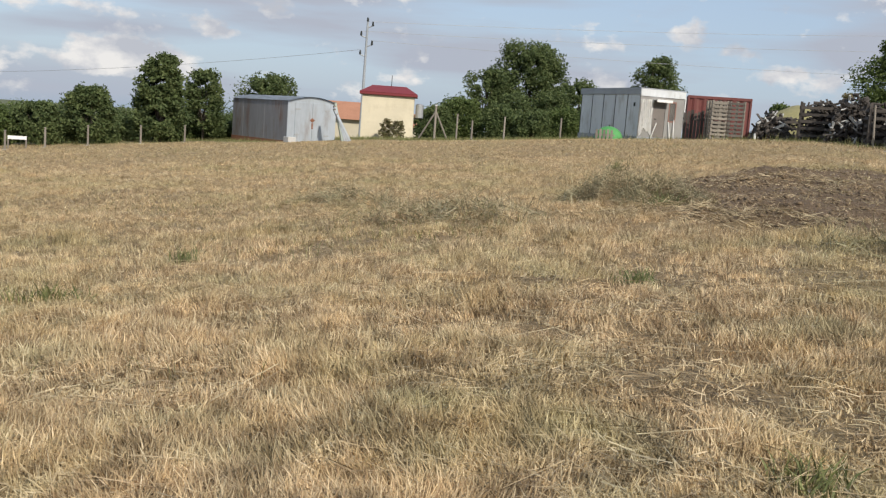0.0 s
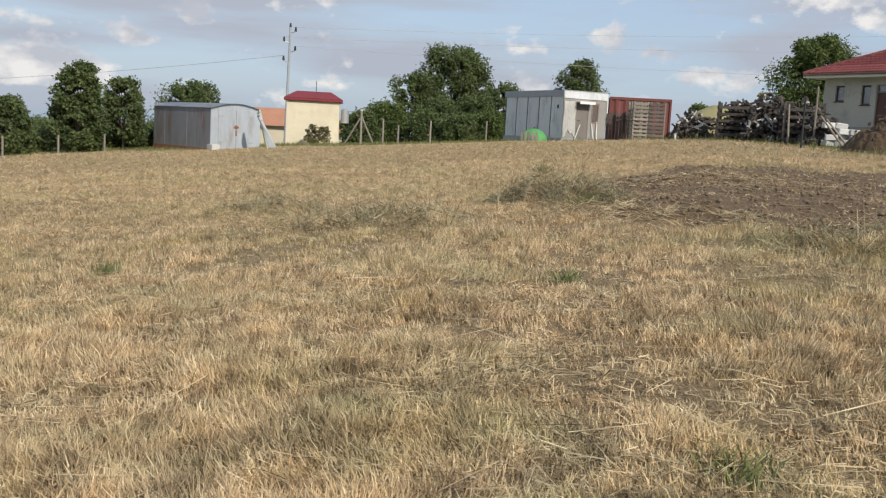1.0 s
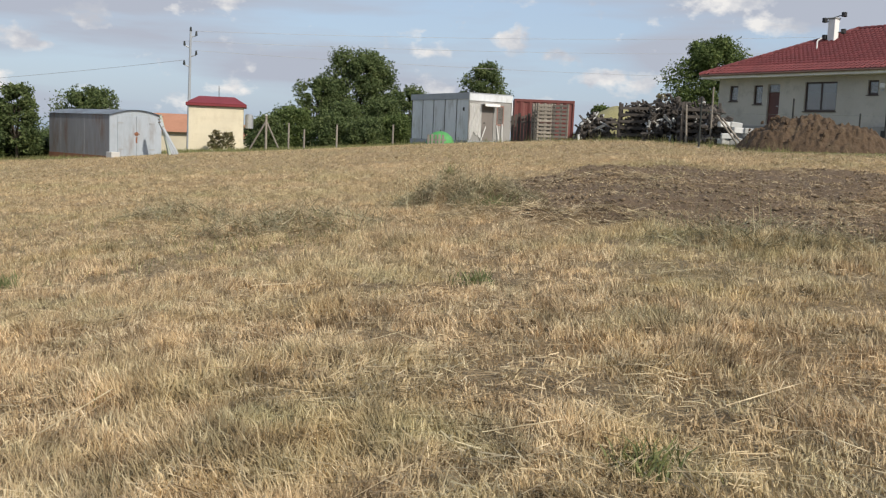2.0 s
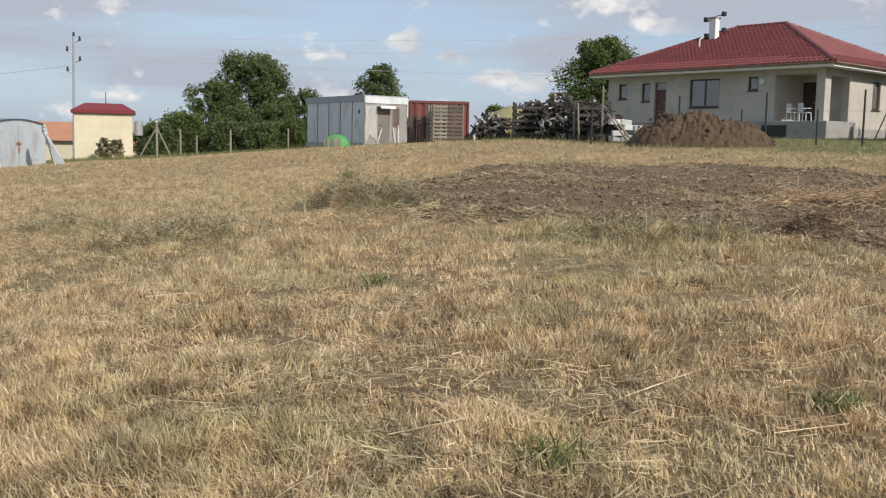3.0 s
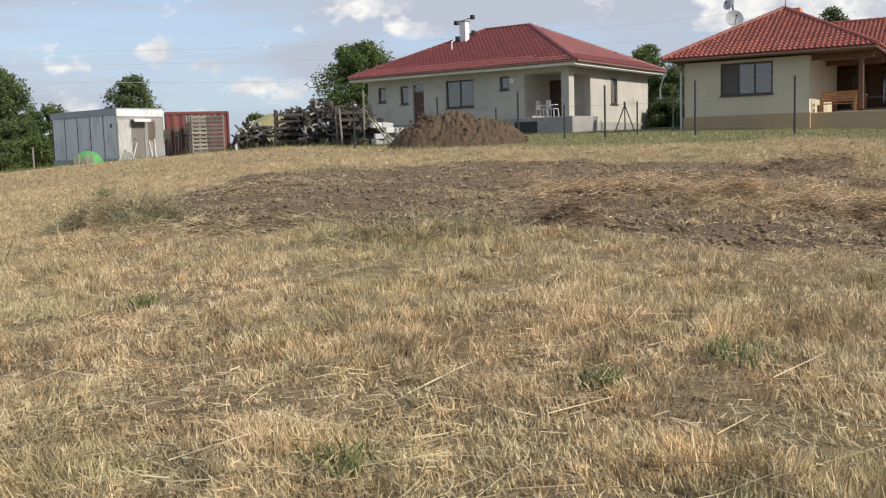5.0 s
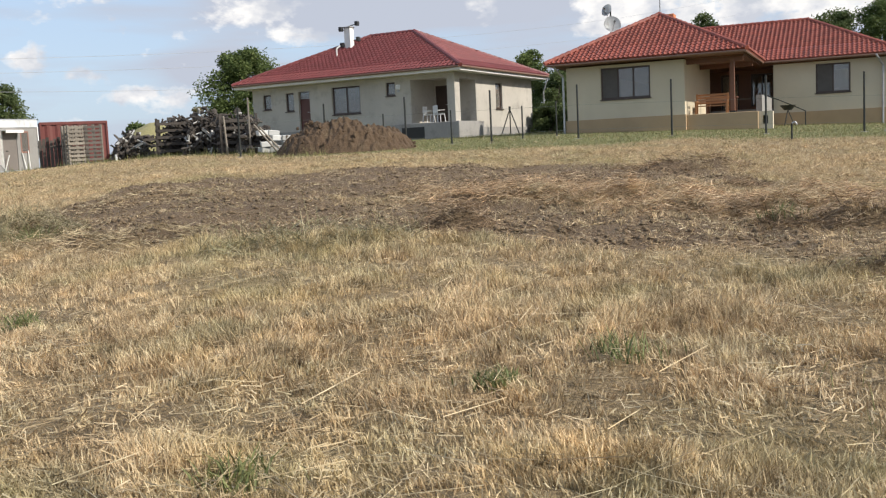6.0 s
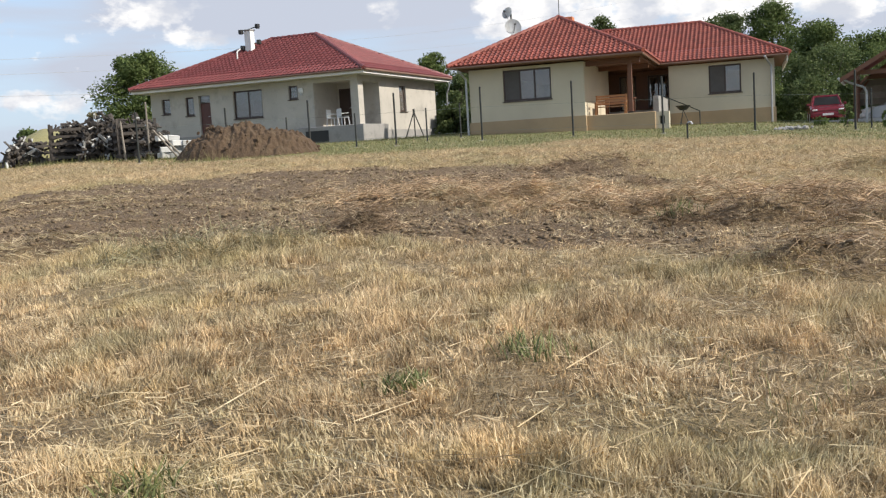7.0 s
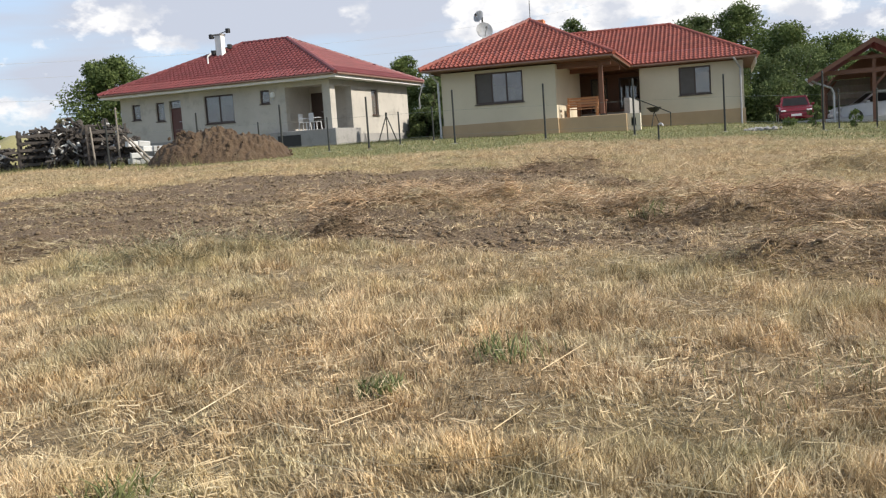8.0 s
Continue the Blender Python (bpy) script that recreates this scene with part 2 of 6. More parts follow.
WINE = surface("wine_red_tile", (0.155, 0.031, 0.03), (0.235, 0.056, 0.05), 0.55, 1.0, 9.0, bump=0.1, pieces=0.3)
ORANGE = surface("brick_red_tile", (0.24, 0.048, 0.031), (0.38, 0.105, 0.066), 0.52, 1.0, 9.0, bump=0.1, pieces=0.35)
FAR_ROOF = surface("faded_orange_tile", (0.34, 0.155, 0.09), (0.43, 0.22, 0.135), 0.8, 1.0, 8.0)
SHEET_RED = surface("red_sheet_roof", (0.15, 0.016, 0.022), (0.21, 0.03, 0.034), 0.45, 1.0, 6.0, bump=0.05)
WHITE = surface("white_paint", (0.72, 0.71, 0.68), (0.82, 0.81, 0.78), 0.6, 1.0, 12.0, bump=0.05)
CABIN = surface("pale_cabin_panel", (0.50, 0.52, 0.53), (0.66, 0.68, 0.69), 0.55, 0.8, 7.0, bump=0.08, stretch=(1, 1, 0.35), stain=(0.36, 0.35, 0.32))
CABIN_FRONT = surface("dull_cabin_front", (0.22, 0.212, 0.20), (0.32, 0.31, 0.295), 0.7, 0.9, 8.0, bump=0.1, stain=(0.25, 0.24, 0.22))
CABIN_DARK = surface("grey_cabin_band", (0.26, 0.28, 0.30), (0.36, 0.38, 0.40), 0.6, 1.0, 9.0, bump=0.1)
TIN = surface("galvanised_sheet", (0.36, 0.40, 0.44), (0.50, 0.55, 0.60), 0.5, 0.6, 5.0, metal=0.35, bump=0.1, stretch=(1, 1, 0.3), stain=(0.33, 0.32, 0.32))
RUST_TIN = surface("rusty_sheet", (0.19, 0.185, 0.195), (0.33, 0.335, 0.355), 0.65, 0.5, 4.0, metal=0.3, bump=0.15, stretch=(1, 1, 0.25), stain=(0.20, 0.12, 0.085))
RUST = surface("rust", (0.16, 0.07, 0.04), (0.32, 0.15, 0.09), 0.9, 2.0, 14.0, bump=0.4)
CARGO = surface("red_cargo_steel", (0.125, 0.03, 0.026), (0.185, 0.052, 0.043), 0.6, 0.5, 6.0, bump=0.1, stain=(0.13, 0.045, 0.035))
TIMBER = surface("weathered_timber", (0.18, 0.155, 0.125), (0.38, 0.34, 0.285), 0.85, 1.2, 16.0, bump=0.4, stretch=(1, 1, 0.3), pieces=0.35)
TIMBER_DARK = surface("blackened_timber", (0.03, 0.026, 0.022), (0.15, 0.128, 0.11), 0.9, 1.5, 14.0, bump=0.5, pieces=0.5)
PINE = surface("varnished_pine", (0.36, 0.16, 0.06), (0.52, 0.26, 0.11), 0.5, 1.2, 16.0, bump=0.2, stretch=(0.3, 1, 1), pieces=0.2)
GUTTER_BROWN = surface("brown_gutter", (0.16, 0.09, 0.06), (0.23, 0.14, 0.10), 0.45, 2.0, 12.0, bump=0.05)
DOOR_RED = surface("red_brown_door", (0.075, 0.025, 0.02), (0.12, 0.045, 0.035), 0.5, 1.5, 14.0)
BROWN_WOOD = surface("brown_stained_wood", (0.11, 0.045, 0.025), (0.20, 0.09, 0.05), 0.55, 1.2, 16.0, bump=0.2)
FRAME_BROWN = surface("dark_brown_frame", (0.035, 0.022, 0.018), (0.07, 0.045, 0.035), 0.4, 2.0, 20.0, bump=0.05)
SHUTTER = surface("dark_blind", (0.06, 0.055, 0.05), (0.10, 0.09, 0.085), 0.6, 3.0, 20.0)
GLASS = glass_material()
METAL_DARK = surface("dark_green_post", (0.012, 0.015, 0.013), (0.03, 0.033, 0.03), 0.7, 3.0, 20.0, bump=0.05)
METAL_GREY = surface("grey_metal", (0.34, 0.35, 0.36), (0.48, 0.49, 0.5), 0.45, 2.0, 16.0, metal=0.5, bump=0.05)
BLACK = surface("black_rubber", (0.012, 0.012, 0.012), (0.03, 0.03, 0.03), 0.6, 3.0, 20.0)
TENT = surface("green_tent_cloth", (0.055, 0.24, 0.06), (0.10, 0.34, 0.105), 0.7, 1.5, 8.0, bump=0.2)
BLOCK = surface("white_aerated_block", (0.52, 0.52, 0.50), (0.64, 0.64, 0.61), 0.9, 2.0, 18.0, bump=0.3, pieces=0.4)
CAR_RED = surface("red_car_paint", (0.12, 0.006, 0.014), (0.15, 0.01, 0.018), 0.22, 1.0, 4.0, bump=0)
CAR_SILVER = surface("silver_car_paint", (0.40, 0.415, 0.44), (0.46, 0.475, 0.50), 0.28, 1.0, 4.0, metal=0.4, bump=0)
LAMP_GLASS = surface("lamp_glass", (0.6, 0.6, 0.6), (0.8, 0.8, 0.8), 0.15, 3.0, 10.0, bump=0)
PAVING = surface("pale_paving", (0.42, 0.41, 0.39), (0.56, 0.55, 0.52), 0.9, 1.0, 14.0, bump=0.2)
TEAL = surface("green_hoarding", (0.03, 0.16, 0.11), (0.06, 0.25, 0.18), 0.6, 1.2, 8.0)
PLASTIC = surface("white_plastic", (0.66, 0.67, 0.68), (0.76, 0.77, 0.78), 0.4, 2.0, 8.0, bump=0)
BRICK_ORANGE = surface("orange_brick", (0.48, 0.17, 0.08), (0.60, 0.25, 0.12), 0.85, 2.0, 14.0)
MESH_WIRE = surface("fence_wire", (0.10, 0.13, 0.11), (0.18, 0.2, 0.18), 0.5, 3.0, 20.0, bump=0)


# ---- building helpers ----
def thing(name, m, label, category, group=""):
    """An Empty at the base of a thing that carries its parts."""
    ob = new(name)
    ob.empty_display_size = 0.3
    ob.matrix_basis = m
    return tagged(ob, label, category, group)


def mesh_of(name, bm, material, smooth=False):
    bmesh.ops.recalc_face_normals(bm, faces=bm.faces)
    me = bpy.data.meshes.new(name)
    bm.to_mesh(me)
    bm.free()
    me.materials.append(material)
    if smooth:
        for p in me.polygons:
            p.use_smooth = True
    return me


def part(name, bm, material, parent, label="", smooth=False):
    """Links a bmesh as one mesh under a thing or a part."""
    ob = new(name, mesh_of(name, bm, material, smooth))
    ob.parent = parent
    return tagged(ob, label)


def box(x0, x1, y0, y1, z0, z1, bevel=0.0, bm=None, m=None):
    bm = bm or bmesh.new()
    mm = Matrix.Translation(((x0 + x1) / 2, (y0 + y1) / 2, (z0 + z1) / 2)) @ Matrix.Diagonal((x1 - x0, y1 - y0, z1 - z0, 1))
    r = bmesh.ops.create_cube(bm, size=1, matrix=(m @ mm) if m else mm)
    if bevel:
        edges = list({e for v in r["verts"] for e in v.link_edges})
        bmesh.ops.bevel(bm, geom=edges, offset=bevel, segments=1, affect="EDGES")
    return bm


def rod(a, b, r0, r1=None, seg=8, bm=None):
    """A tapered round bar from a to b."""
    bm = bm or bmesh.new()
    a, b = Vector(a), Vector(b)
    r1 = r0 if r1 is None else r1
    q = (b - a).to_track_quat("Z", "Y").to_matrix()
    lo, hi = [], []
    for k in range(seg):
        w = 2 * math.pi * k / seg
        d = q @ Vector((math.cos(w), math.sin(w), 0))
        lo.append(bm.verts.new(a + d * r0))
        hi.append(bm.verts.new(b + d * r1))
    for k in range(seg):
        bm.faces.new((lo[k], lo[(k + 1) % seg], hi[(k + 1) % seg], hi[k]))
    bm.faces.new(lo[::-1])
    bm.faces.new(hi)
    return bm


def pipe(points, r, seg=8):
    bm = bmesh.new()
    for a, b in zip(points, points[1:]):
        rod(a, b, r, r, seg, bm)
    return bm


def prism(outline, y0, y1, bm=None):
    """An outline in x and z, drawn out along y."""
    bm = bm or bmesh.new()
    a = [bm.verts.new((x, y0, z)) for x, z in outline]
    b = [bm.verts.new((x, y1, z)) for x, z in outline]
    n = len(a)
    for k in range(n):
        bm.faces.new((a[k], a[(k + 1) % n], b[(k + 1) % n], b[k]))
    bm.faces.new(a[::-1])
    bm.faces.new(b)
    return bm


def wall_with_openings(axis, at, thick, lo, hi, z0, z1, holes):
    """A wall along x or y with openings (a, b, za, zb) that go through it."""
    bm = bmesh.new()
    cuts = sorted({lo, hi, *[v for h in holes for v in h[:2]]})
    for a, b in zip(cuts, cuts[1:]):
        mid, z = (a + b) / 2, z0
        spans = sorted((h[2], h[3]) for h in holes if h[0] < mid < h[1])
        for za, zb in [*spans, (z1, z1)]:
            if za > z + 1e-4:
                if axis == "x":
                    box(a, b, at, at + thick, z, za, 0, bm)
                else:
                    box(at, at + thick, a, b, z, za, 0, bm)
            z = zb
    bmesh.ops.remove_doubles(bm, verts=bm.verts, dist=1e-4)
    return bm


def window(parent, axis, at, inward, a, b, za, zb, leaves=1, blinds=(), name="window", sill=True):
    """A brown-framed window set back in its opening: frame, casements, panes, sill."""
    s = 1 if inward > 0 else -1
    f0, f1 = sorted((at + s * 0.10, at + s * 0.17))

    def bar(bm, p, q, z, w, grow=0.0):
        if axis == "x":
            return box(p, q, f0 - grow, f1 + grow, z, w, 0, bm)
        return box(f0 - grow, f1 + grow, p, q, z, w, 0, bm)
    t = 0.08
    bm = bmesh.new()
    bar(bm, a, b, za, za + t), bar(bm, a, b, zb - t, zb), bar(bm, a, a + t, za + t, zb - t), bar(bm, b - t, b, za + t, zb - t)
    w = part("window", bm, FRAME_BROWN, parent)
    step = (b - a - 2 * t) / leaves
    for k in range(leaves):
        p, q = a + t + k * step, a + t + (k + 1) * step
        if k:
            part("mullion", bar(bmesh.new(), p - 0.035, p + 0.035, za + t, zb - t, 0.005), FRAME_BROWN, w)
        mid = (f0 + f1) / 2
        if k in blinds:
            g = box(p, q, mid - 0.02, mid + 0.02, za + t, zb - t) if axis == "x" else box(mid - 0.02, mid + 0.02, p, q, za + t, zb - t)
            part("blind", g, SHUTTER, w, "lowered dark roller blind")
        else:
            g = box(p, q, mid - 0.008, mid + 0.008, za + t, zb - t) if axis == "x" else box(mid - 0.008, mid + 0.008, p, q, za + t, zb - t)
            part("pane", g, GLASS, w).visible_shadow = False
    if sill:
        e = at - s * 0.05
        lo, hi = sorted((e, at + s * 0.1))
        g = box(a - 0.05, b + 0.05, lo, hi, za - 0.05, za - 0.004) if axis == "x" else box(lo, hi, a - 0.05, b + 0.05, za - 0.05, za - 0.004)
        part("sill", g, FRAME_BROWN, w)
    return w


# ---- the lie of the land ----
GRID = np.random.RandomState(7).rand(8, 256, 256)


def mottle(x, y, size, layer=0):
    """Smooth noise from 0 to 1 over the plan, for arrays."""
    g = GRID[layer]
    c, s_ = math.cos(0.7 + layer), math.sin(0.7 + layer)
    u, v = (np.asarray(x) * c + np.asarray(y) * s_) / size + 1000, (np.asarray(y) * c - np.asarray(x) * s_) / size + 1000
    i, j = np.floor(u).astype(int), np.floor(v).astype(int)
    s, t = u - i, v - j
    s, t = s * s * (3 - 2 * s), t * t * (3 - 2 * t)
    i0, i1, j0, j1 = i % 256, (i + 1) % 256, j % 256, (j + 1) % 256
    return (g[i0, j0] * (1 - s) + g[i1, j0] * s) * (1 - t) + (g[i0, j1] * (1 - s) + g[i1, j1] * s) * t


BEARINGS = (-180, -60, -25, -12, -6, 0, 8, 14, 20, 37, 42, 50, 60, 67, 100, 180)
RISE = (-1, -2.2, -1.05, -0.14, 0.3, 0.65, 1.25, 1.6, 2.0, 2.15, 2.2, 2.1, 1.85, 1.5, 0.5, -1)


def step_up(v, a, b):
    t = np.clip((v - a) / (b - a), 0, 1)
    return t * t * (3 - 2 * t)


def soil_edge(a):
    """Distance at which the scraped soil begins, by the bearing."""
    return np.interp(a, (6, 10, 14, 18, 27, 36, 47, 53, 60, 67, 80), (19, 15.5, 13.2, 12.6, 11.6, 10.6, 9.7, 9.3, 8.7, 7.9, 7))


def soil_cover(x, y):
    """How bare the ground is: a scraped patch, raked by bands of straw."""
    d, a = np.hypot(x, y), np.degrees(np.arctan2(x, y))
    w = (mottle(x, y, 1.6, 1) - 0.5) * 2.6 + (mottle(x, y, 0.45, 2) - 0.5) * 1.2
    near = soil_edge(a)
    far = np.interp(a, (6, 10, 14, 18, 27, 36, 47, 53, 58, 67, 80), (18, 18, 21, 25, 26, 25, 23.0, 20, 14.5, 12.8, 12.0))
    m = step_up(d + w * 0.45, near - 0.3, near + 0.5) * (1 - step_up(d + w, far - 1.2, far + 0.6)) * step_up(a + w, 8, 12)
    band = np.exp(-((d - np.interp(a, (18, 30, 42, 55, 67), (18, 17, 15.2, 14.2, 13.8)) + w * 0.5) / (1.0 + 0.8 * step_up(a, 38, 50))) ** 2)
    return m * (1 - 0.8 * band * step_up(a, 26, 40)) * (1 - 0.45 * step_up(a, 52, 62))


def lawn_cover(x, y):
    d, a = np.hypot(x, y), np.degrees(np.arctan2(x, y))
    start = np.interp(a, (-60, 14, 20, 27, 32, 45, 60, 75), (53, 51, 44, 35, 32, 32.5, 33, 31))
    return step_up(d + (mottle(x, y, 2.5, 3) - 0.5) * 5, start - 1.5, start + 3.0)


# raked heaps and pulled weeds: bearing, distance, half width, half depth, height
HEAP_PLACES = (
    (10.1, 15.6, 0.9, 0.6, 0.42), (12.6, 14.9, 0.7, 0.5, 0.34), (16.0, 12.9, 1.3, 0.5, 0.16), (28.0, 10.9, 1.2, 0.5, 0.22), (36.3, 11.6, 0.5, 0.4, 0.34),
    (46.8, 13.9, 1.2, 0.5, 0.30), (41.5, 14.8, 1.2, 0.5, 0.26), (53.6, 12.9, 1.6, 0.5, 0.26), (60.2, 11.4, 1.3, 0.4, 0.32), (67.2, 11.4, 0.8, 0.4, 0.30),
    (63.2, 8.5, 0.8, 0.5, 0.34), (67.5, 9.4, 0.9, 0.7, 0.34), (66.8, 19.5, 1.2, 0.8, 0.45), (-0.5, 12.9, 1.2, 0.6, 0.20), (-6.2, 15.7, 0.8, 0.5, 0.2),
    (2.2, 12.4, 0.9, 0.7, 0.18), (19.3, 20.5, 1.4, 0.6, 0.18), (37.8, 14.6, 0.7, 0.4, 0.24), (49.7, 20.4, 1.4, 0.6, 0.26), (13.4, 13.4, 1.0, 0.5, 0.16), (64.8, 13.6, 1.4, 0.6, 0.20))


def mounds(x, y):
    """Swells of the ground under the heaps."""
    z = np.zeros_like(np.asarray(x, dtype=float))
    for b, d, rx, ry, hi in HEAP_PLACES:
        t = radians(b)
        px, py = x - d * math.sin(t), y - d * math.cos(t)
        u, v = (px * math.cos(t) - py * math.sin(t)) / rx, (px * math.sin(t) + py * math.cos(t)) / ry
        q = u * u + v * v
        near = q < 4
        z[near] += 0.62 * hi * np.exp(-q[near] * 1.6)
    return z


def height(x, y):
    """Ground height for arrays of x and y."""
    d, a = np.hypot(x, y), np.degrees(np.arctan2(x, y))
    z = np.interp(a, BEARINGS, RISE) * np.minimum(d, 47.0) / 47.0
    near = 1 - step_up(d, 25, 45)
    z = z + near * ((mottle(x, y, 3.2, 4) - 0.5) * 0.10 + (mottle(x, y, 0.8, 5) - 0.5) * 0.05)
    z = z + mounds(x, y) * (0.45 + 1.1 * mottle(x, y, 0.3, 2))
    s = soil_cover(x, y)
    z = z + s * ((mottle(x, y, 0.24, 6) - 0.5) * 0.09 + (mottle(x, y, 0.55, 3) - 0.5) * 0.07 + (mottle(x, y, 1.3, 7) - 0.5) * 0.13)
    return z - np.clip(d - 58.0, 0, 350) * 0.055


def ground_at(x, y):
    return float(height(np.array([x]), np.array([y]))[0])


def spot(bearing, d):
    """A place on the plan by its bearing in degrees to the right of +y and its distance."""
    a = radians(bearing)
    return d * math.sin(a), d * math.cos(a)


def mesh_from(name, verts, faces, material):
    """A mesh from arrays: faces all of one length."""
    me = bpy.data.meshes.new(name)
    n, k = faces.shape
    me.vertices.add(len(verts))
    me.vertices.foreach_set("co", np.ascontiguousarray(verts, dtype=np.float32).ravel())
    me.loops.add(n * k)
    me.loops.foreach_set("vertex_index", np.ascontiguousarray(faces, dtype=np.int32).ravel())
    me.polygons.add(n)
    me.polygons.foreach_set("loop_start", np.arange(0, n * k, k, dtype=np.int32))
    me.update(calc_edges=True)
    me.materials.append(material)
    return me


turns = np.radians(np.concatenate([np.arange(-40, 85, 0.3), np.arange(85, 320, 5.0)]))
reach = np.concatenate([[0.002, 0.8, 1.4], 1.9 * 1.022 ** np.arange(160), 62 * 1.16 ** np.arange(1, 28)])
tt, rr = np.meshgrid(turns, reach)
gx, gy = (rr * np.sin(tt)).ravel() - 0.013, (rr * np.cos(tt)).ravel() - 0.017
nt_, nr_ = len(turns), len(reach)
idx = np.arange(nt_ * nr_).reshape(nr_, nt_)
nxt = np.roll(idx, -1, axis=1)
quads = np.stack([idx[:-1], nxt[:-1], nxt[1:], idx[1:]], -1).reshape(-1, 4)[:, ::-1]
gz = height(gx, gy)
me = mesh_from("ground", np.stack([gx, gy, gz], -1), quads, GROUND)
for p in (me.attributes.new("cover", "FLOAT_COLOR", "POINT"),):
    far_field = step_up(np.hypot(gx, gy), 60, 90)
    p.data.foreach_set("color", np.stack([soil_cover(gx, gy), lawn_cover(gx, gy) * (1 - far_field), far_field, np.ones_like(gx)], -1).astype(np.float32).ravel())
ground = tagged(new("ground", me), "sloping mown field of dry straw-yellow grass and bare soil", "field", "", "structure")
me.polygons.foreach_set("use_smooth", np.ones(len(me.polygons), dtype=bool))


# ---- grass ----
def scatter(n, seed, near=3.0, far=46.0, a0=-31.0, a1=73.0, power=0.5):
    """Places over the seen part of the field, thinning with distance."""
    r = np.random.RandomState(seed)
    k = 1 - power
    d = (near ** k + r.rand(n) * (far ** k - near ** k)) ** (1 / k)
    a = np.radians(a0 + (a1 - a0) * r.rand(n))
    return d * np.sin(a), d * np.cos(a), d, r


def blades(name, x, y, d, r, tall, lean, wide, material, label, category, lift=0.0, bend=0.5, turn=None):
    """Standing blades, two bent lengths each, wider where they are far off, as one loose cover."""
    n = len(x)
    z = height(x, y) - 0.01 + lift
    w = np.maximum(wide, 0.00042 * d) * (0.7 + 0.6 * r.rand(n))
    side = r.rand(n) * 2 * np.pi
    turn = r.rand(n) * 2 * np.pi if turn is None else turn
    dx, dy = np.cos(turn), np.sin(turn)
    wx, wy = np.cos(side) * w * 0.5, np.sin(side) * w * 0.5
    m1, m2 = tall * lean * 0.4, tall * lean
    h1, h2 = tall * 0.55, tall * np.sqrt(np.clip(1 - (lean * bend * 1.4) ** 2, 0.1, 1))
    far = d > 13.0
    V = np.empty((n, 5, 3))
    V[:, 0] = np.stack([x - wx, y - wy, z], -1)
    V[:, 1] = np.stack([x + wx, y + wy, z], -1)
    V[:, 2] = np.stack([x + dx * m1 + wx * 0.8, y + dy * m1 + wy * 0.8, z + h1], -1)
    V[:, 3] = np.stack([x + dx * m1 - wx * 0.8, y + dy * m1 - wy * 0.8, z + h1], -1)
    V[:, 4] = np.stack([x + dx * m2, y + dy * m2, z + h2], -1)
    A, B = V[~far].reshape(-1, 3), V[far][:, [0, 1, 4]].reshape(-1, 3)
    b = np.arange(len(A) // 5)[:, None] * 5
    F = np.concatenate([b + np.array([[0, 1, 2]]), b + np.array([[0, 2, 3]]), b + np.array([[3, 2, 4]]), len(A) + np.arange(len(B)).reshape(-1, 3)], 0)
    V = np.concatenate([A, B], 0)
    return tagged(new(name, mesh_from(name, V.reshape(-1, 3), F, material)), label, category, "", "stuff")


def stalks(name, x, y, d, r, long, tilt, wide, material, label, category, lift, turn=None):
    """Lying or leaning stalks, one flat length each."""
    n = len(x)
    z = height(x, y) + lift
    w = np.maximum(wide, 0.0004 * d) * (0.7 + 0.6 * r.rand(n))
    turn = r.rand(n) * 2 * np.pi if turn is None else turn
    c = np.cos(tilt)
    ex, ey, ez = np.cos(turn) * c * long / 2, np.sin(turn) * c * long / 2, np.sin(tilt) * long / 2
    wx, wy = -np.sin(turn) * w / 2, np.cos(turn) * w / 2
    wz = (r.rand(n) - 0.5) * w
    V = np.empty((n, 4, 3))
    V[:, 0] = np.stack([x - ex - wx, y - ey - wy, z - wz], -1)
    V[:, 1] = np.stack([x - ex + wx, y - ey + wy, z + wz], -1)
    V[:, 2] = np.stack([x + ex + wx * 0.5, y + ey + wy * 0.5, z + ez * 2 + wz], -1)
    V[:, 3] = np.stack([x + ex - wx * 0.5, y + ey - wy * 0.5, z + ez * 2 - wz], -1)
    F = np.arange(n)[:, None] * 4 + np.array([[0, 1, 2, 3]])
    return tagged(new(name, mesh_from(name, V.reshape(-1, 3), F, material)), label, category, "", "stuff")


# stubble in tufts that lean together, taller and shorter by patches
tx, ty, td, rs = scatter(74000, 11, far=30.0)
clump = mottle(tx, ty, 0.55, 3) * 0.6 + mottle(tx, ty, 1.7, 5) * 0.4
keep = rs.rand(len(tx)) < np.clip(-0.45 + 2.7 * clump, 0.22, 1) * (1 - 0.98 * soil_cover(tx, ty)) * (1 - 0.95 * lawn_cover(tx, ty))
tx, ty, td, clump = tx[keep], ty[keep], td[keep], clump[keep]
tuft_tall = 0.04 + 0.078 * np.clip(clump * 2.0 - 0.6, 0, 1) + 0.035 * rs.rand(len(tx))
ta = np.degrees(np.arctan2(tx, ty))
tuft_tall *= 1 + 0.4 * np.exp(-((td - soil_edge(ta) + 1.0) / 0.8) ** 2) * step_up(ta, 14, 20)
tuft_turn = mottle(tx, ty, 0.9, 6) * 12 + rs.randn(len(tx)) * 0.7
tuft_lean = 0.3 + 0.85 * rs.rand(len(tx))
K = 14
bx, by, bd = np.repeat(tx, K), np.repeat(ty, K), np.repeat(td, K)
spread = 0.022 + 0.0012 * bd
bx, by = bx + rs.randn(len(bx)) * spread, by + rs.randn(len(by)) * spread
